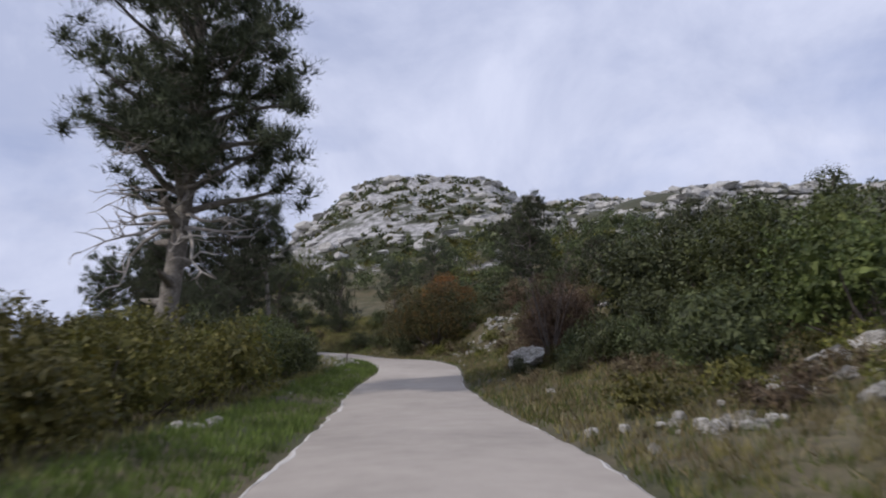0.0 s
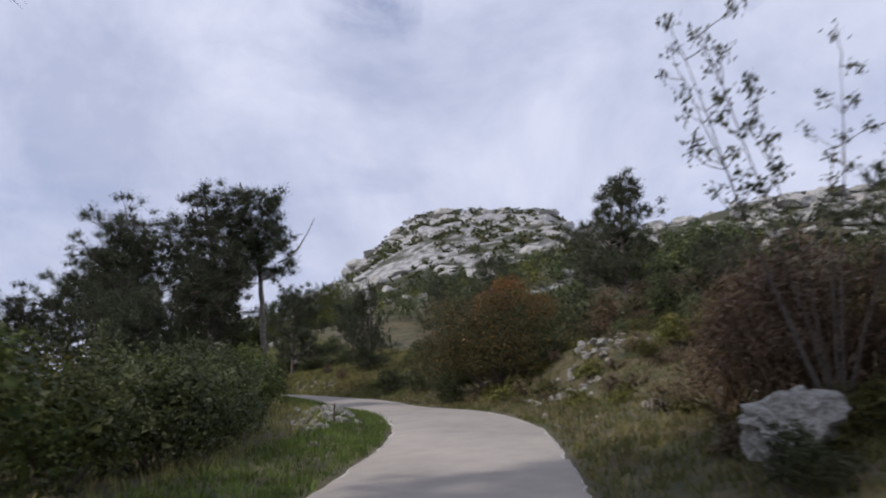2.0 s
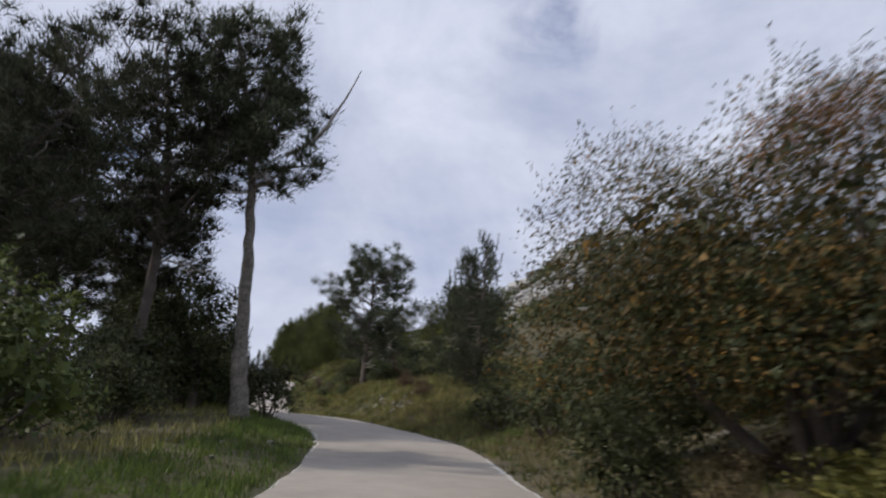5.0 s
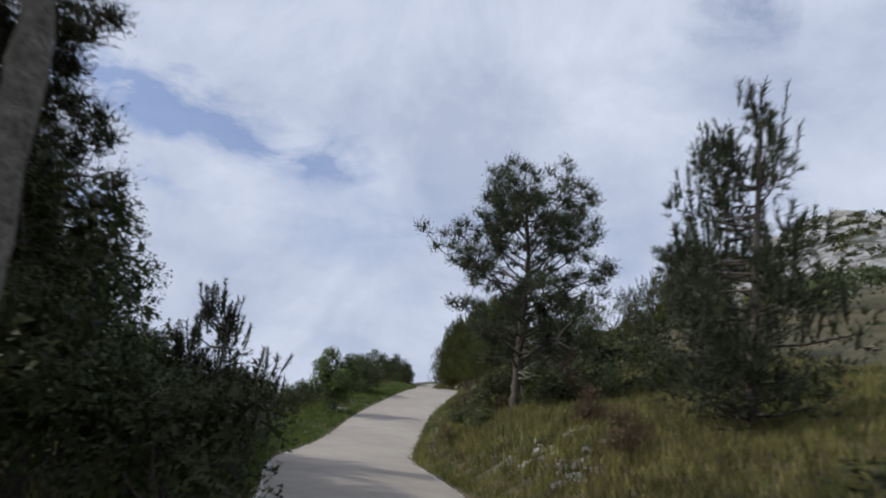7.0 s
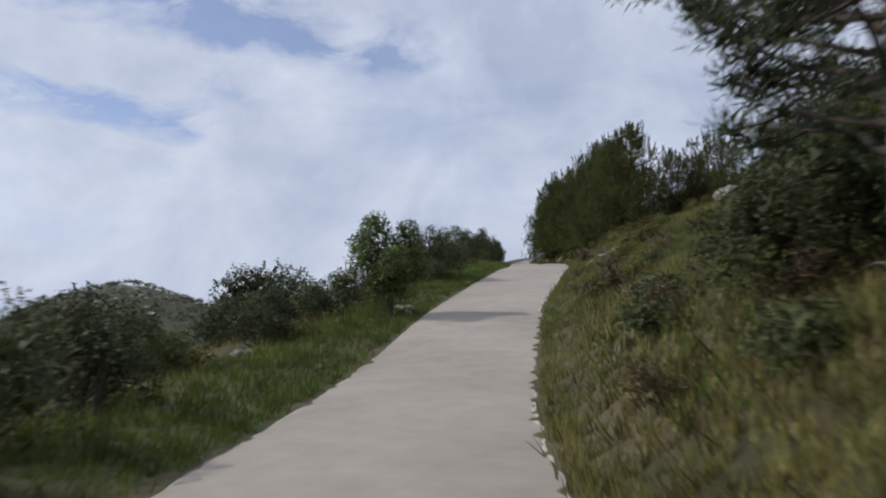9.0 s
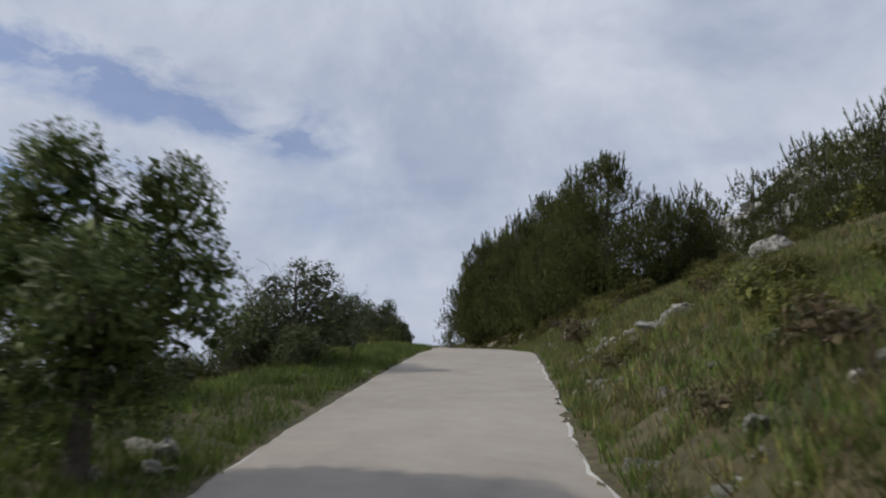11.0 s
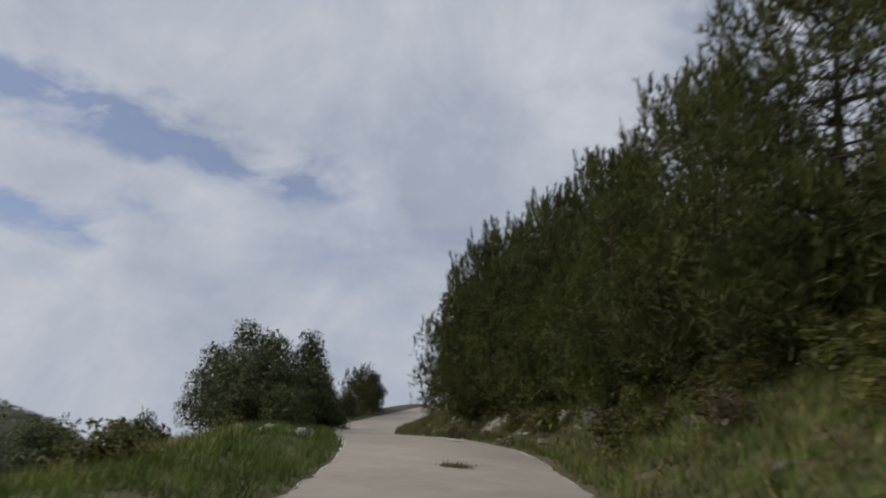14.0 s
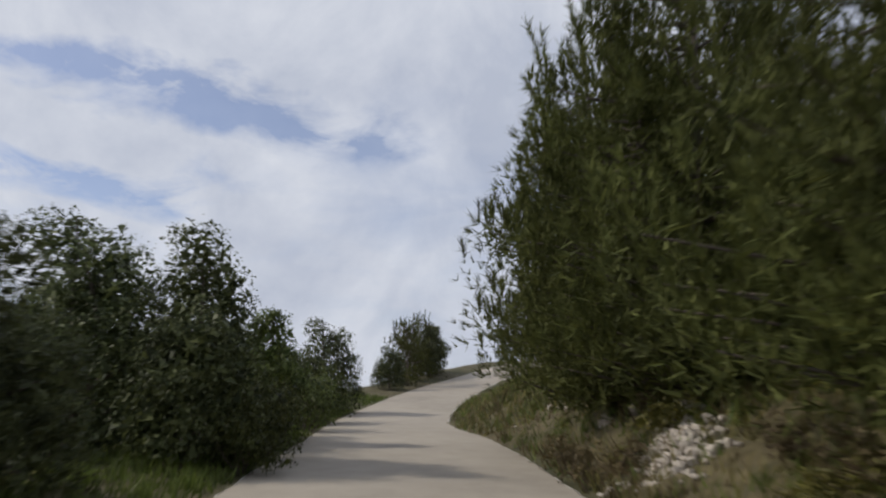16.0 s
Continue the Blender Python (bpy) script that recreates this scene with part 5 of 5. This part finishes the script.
CUSHB = [Stock(make_shrub("cushion_shrub", "low brownish cushion of dry heath on the bank", M_STRAW, 1.2, 0.7, 800, 0.042, 174, M_BROWN, 0.4, lobes=6, narrow=0.3), "heath cushions")]
for _ in range(110):
    y = rnd.uniform(66, 112)
    x0, y0 = beside(y, rnd.uniform(2.6, 9) if y < 100 else rnd.uniform(2.4, 4.5))
    if clear(x0, y0) or rnd.random() < 0.3:
        one(CUSH if rnd.random() < 0.65 else CUSHB, x0, y0, rnd.uniform(0.4, 1.1))
for _ in range(34):
    x0, y0 = beside(rnd.uniform(8, 56), rnd.uniform(2.8, 9))
    one(CUSH if rnd.random() < 0.5 else CUSHB, x0, y0, rnd.uniform(0.5, 1.2))
for _ in range(70):
    y = rnd.uniform(8, 56)
    x0, y0 = beside(y, rnd.uniform(2.9, 8.5))
    one(CUSHB if rnd.random() < 0.6 else CUSH, x0, y0, rnd.uniform(0.5, 1.1))
for _ in range(16):
    x0, y0 = beside(rnd.uniform(30, 55), rnd.uniform(5.0, 12))
    if clear(x0, y0):
        one(OLIVE if rnd.random() < 0.5 else DARK, x0, y0, rnd.uniform(0.35, 0.7))
for _ in range(26):
    x0, y0 = beside(rnd.uniform(60, 118), -rnd.uniform(3.2, 7))
    one(CUSH, x0, y0, rnd.uniform(0.5, 1.1))


# ---- rocks where they lie ----
ROCKS = [rock_mesh(200 + i, 0.55 + 0.06 * i, M_STONE, 3) for i in range(6)]
BOULDERS = [rock_mesh(210 + i, 0.75, M_STONE, 4) for i in range(3)]
PALES = [rock_mesh(220 + i, 0.7, M_PALE) for i in range(3)]


def rock(x, y, size, label="grey-white limestone rock lying in the grass", name="rock", meshes=ROCKS, group="", turn=None, sink=0.4):
    me = rnd.choice(meshes)
    _, d, _ = land([x], [y])
    if abs(d[0]) < HALF + 0.12 + size + float(flare(y)):              # keep off the road
        k = int(((LINE[:, 0] - x) ** 2 + (LINE[:, 1] - y) ** 2).argmin())
        push = math.copysign(HALF + 0.15 + size + float(flare(y)), d[0]) - d[0]
        x, y = x + push * SIDE[k, 0], y + push * SIDE[k, 1]
    ob = new(name, me)
    ob.matrix_basis = Matrix.Translation((x, y, ground_at(x, y) + size * (0.55 - sink))) @ Euler((rnd.uniform(-0.3, 0.3), rnd.uniform(-0.3, 0.3), rnd.uniform(0, 6.28) if turn is None else turn)).to_matrix().to_4x4() @ Matrix.Diagonal((size, size, size, 1))
    return tagged(ob, label, "rock", group)


SMALL = []


def small_stones(label, rows, seed):
    """Stones too small to count, in one mesh: rows of x, y and size."""
    rng = np.random.RandomState(seed)
    at = np.array(rows)
    z, d, _ = land(at[:, 0], at[:, 1])
    vs, fs, k = [], [], 0
    for (x, y, size), h, side in zip(at, z, d):
        if abs(side) < HALF + 0.1 + size + float(flare(y)):
            continue
        me = PALES[rng.randint(len(PALES))]
        v = np.empty(len(me.vertices) * 3)
        me.vertices.foreach_get("co", v)
        t = rng.uniform(0, 6.283)
        turn = np.array([[math.cos(t), -math.sin(t), 0], [math.sin(t), math.cos(t), 0], [0, 0, 1]])
        f = np.empty(len(me.polygons) * 3, np.int32)
        me.polygons.foreach_get("vertices", f)
        vs.append(v.reshape(-1, 3) @ turn.T * size + [x, y, h + 0.25 * size]), fs.append(f.reshape(-1, 3) + k)
        k += len(vs[-1])
    tagged(new("scattered_stones", quick_mesh("scattered_stones", np.concatenate(vs), np.concatenate(fs), M_STONE)), label, "stones", kind="stuff")


rock(2.45, 23.1, 0.52, "large grey limestone boulder under the bare shrub", "boulder", BOULDERS, sink=-0.25)
for x0, y0, s in ((3.9, 22.3, 0.5), (2.2, 22.2, 0.3), (4.4, 20.6, 0.6), (3.2, 19.4, 0.3), (5.0, 18.6, 0.4)):
    one(DARK, x0, y0, s)
rock(8.6, 14.2, 0.8, "pale limestone boulder among the shrubs", "boulder", BOULDERS)
rock(6.1, 17.6, 0.75, "broad cracked limestone boulder under the bushes", "boulder", BOULDERS[1:2], turn=1.2, sink=0.45)
rock(9.8, 15.4, 0.9, "pale limestone boulder among the shrubs", "boulder", BOULDERS)
rock(8.2, 12.4, 0.6, "pale limestone boulder among the shrubs", "boulder", BOULDERS)
rock(-26.0, 98.6, 0.74, "big white limestone boulder on the grassy slope", "boulder", BOULDERS[1:2], turn=0.4, sink=0.32)
for x0, y0, w, c, s in ((1.6, 38.9, 1.2, 40, 0.13), (2.6, 41.3, 1.8, 34, 0.17), (5.4, 43.0, 2.4, 20, 0.20), (7.6, 40.0, 1.8, 9, 0.24), (-4.4, 31.8, 0.6, 12, 0.10), (-4.7, 33.4, 0.6, 20, 0.12), (-4.9, 35.0, 0.5, 18, 0.14), (-5.2, 36.4, 0.5, 16, 0.15), (-5.6, 37.6, 0.5, 16, 0.15), (-6.0, 38.9, 0.5, 14, 0.15), (3.4, 31.5, 1.2, 8, 0.2), (3.0, 8.4, 0.7, 24, 0.10), (-3.4, 10.6, 0.5, 10, 0.10),
                        (-12.1, 62.5, 0.6, 22, 0.085), (-10.9, 61.3, 0.6, 20, 0.11), (-26.4, 84.0, 0.6, 12, 0.10), (-27.8, 87.6, 0.9, 34, 0.12), (-26.2, 86.6, 0.8, 8, 0.2), (-30.9, 94.0, 1.2, 34, 0.14), (-32.2, 95.0, 0.9, 10, 0.12),
                        (-27.2, 70.8, 1.0, 6, 0.16), (-28.4, 77.4, 0.8, 6, 0.16), (-42.6, 102.4, 0.7, 6, 0.18), (-44.8, 105.6, 0.6, 8, 0.14), (-39.1, 107.8, 0.8, 14, 0.13), (-37.5, 106.2, 0.6, 12, 0.14), (-24.3, 79.0, 1.5, 10, 0.12), (7.6, 45.5, 2.5, 12, 0.3), (4.6, 10.6, 1.0, 14, 0.14), (2.6, 9.4, 0.8, 8, 0.1), (9.0, 14.0, 1.2, 6, 0.4)):
    for _ in range(c):
        spot, size = (x0 + rnd.gauss(0, w * 0.55), y0 + rnd.gauss(0, w * 0.45)), s * rnd.uniform(0.5, 1.5)
        if size < 0.125:
            SMALL.append((*spot, size))
        else:
            rock(*spot, size, group="loose rocks")
small_stones("small limestone pieces strewn round the rock piles", SMALL, 61)
# stones strewn along the edges of the road
for _ in range(60):
    x0, y0 = beside(rnd.uniform(6, 118), rnd.choice((1, 1, -1)) * (HALF + rnd.uniform(0.2, 1.6)))
    rock(x0, y0, rnd.uniform(0.05, 0.13), "small pale stone beside the road", "stone", group="roadside stones")
# single boulders by the road
for x0, y0, size in ((5.9, 11.7, 0.45), (6.6, 11.5, 0.55), (4.7, 8.4, 0.30), (5.3, 10.2, 0.28), (-35.1, 102.7, 0.20), (-36.4, 103.6, 0.18), (-40.9, 100.2, 0.14), (-42.3, 102.2, 0.14), (-44.2, 105.1, 0.15), (-34.4, 101.2, 0.16)):
    rock(x0, y0, size, "weathered limestone boulder half sunk in the grass", "boulder", BOULDERS, sink=0.45)
# a spill of pale rubble below the pines, fanning out down the bank
for _ in range(200):
    u = rnd.random() ** 0.8
    rock(-43.05 + 0.75 * u + rnd.gauss(0, 0.10 + 0.24 * u), 113.0 - 2.1 * u + rnd.gauss(0, 0.12), rnd.uniform(0.035, 0.10) * (1.5 if u < 0.15 else 1.0), "broken pinkish-white stone in a rubble spill", "stone", PALES, "rubble spill", sink=0.10)
for x0, y0, w, c in ((-47.1, 117.6, 0.7, 16), (-44.6, 114.8, 0.5, 14), (-39.5, 108.4, 0.5, 12)):
    for _ in range(c):
        rock(x0 + rnd.gauss(0, w), y0 + rnd.gauss(0, w * 0.6), rnd.uniform(0.05, 0.14), "broken pinkish-white stone on the bank", "stone", PALES, "bank stones")

# a long pale patch on the asphalt
k = int(np.abs(LINE[:, 1] - 107.4).argmin())
rng = np.random.RandomState(4)
turn = np.linspace(0, 2 * math.pi, 26, endpoint=False)
rim = np.stack([np.sign(np.cos(turn)) * np.abs(np.cos(turn)) ** 0.5 * 0.15, np.sin(turn) * 1.6], 1) * (1 + 0.05 * rng.normal(size=(26, 1)))
flat = np.concatenate([[[0, 0]], rim])
place = LINE[k, :2] + 1.30 * SIDE[k] + flat[:, :1] * SIDE[k] + flat[:, 1:] * TANG[k]
lift = LINE[k, 2] + 0.033 + flat[:, 1] * (LINE[k + 5, 2] - LINE[k - 5, 2]) / 4.0
pale_strip = new("patch", quick_mesh("patch", np.concatenate([place, lift[:, None]], 1), [(0, 1 + i, 1 + (i + 1) % 26) for i in range(26)], M_LIP))
tagged(pale_strip, "long pale patch on the asphalt", "patch")
# a clod of dry grass and earth on the road
k = int(np.abs(LINE[:, 1] - 100.2).argmin())
clod = sprout("clod", "clod of earth and dry grass lying on the road", "clod")
clod.matrix_basis = Matrix.Translation((LINE[k, 0] + 0.15, LINE[k, 1], LINE[k, 2] + 0.03))
for i in range(3):
    lump = part("lump", rock_mesh(240 + i, 0.4, M_DARKBARK), clod)
    lump.matrix_basis = pose(-0.16 + 0.15 * i, 0.03 * i, 0.02, 0, 0, 40 * i) @ Matrix.Diagonal((0.09, 0.08, 0.07, 1))
rng = np.random.RandomState(9)
b = np.concatenate([rng.normal(size=(160, 2)) * [0.12, 0.05], np.full((160, 1), 0.01)], 1)
part("straw", blades("straw", b, unit(rng.normal(size=(160, 3)) * [1, 1, 0.4] + [0, 0, 0.5]), 0.10, 0.008, M_DRY, rng), clod)

# a short wooden stake in the verge
stake = new("stake", joined("stake", [tube([(0, 0, -0.1), (0.01, 0, 0.2), (0.02, 0.01, 0.45)], [0.03, 0.028, 0.024], 7), tube([(0.02, 0.01, 0.45), (0.02, 0.01, 0.452)], [0.024, 0.001], 7)], M_DARKBARK))
stake.matrix_basis = Matrix.Translation((-4.3, 32.8, ground_at(-4.3, 32.8)))
tagged(stake, "short dark wooden stake in the grass verge", "stake")

# plants of the stock that found no place are taken away
for s in STOCKS:
    if not s.used:
        for o in (*s.proto.children_recursive, s.proto):
            bpy.data.objects.remove(o)
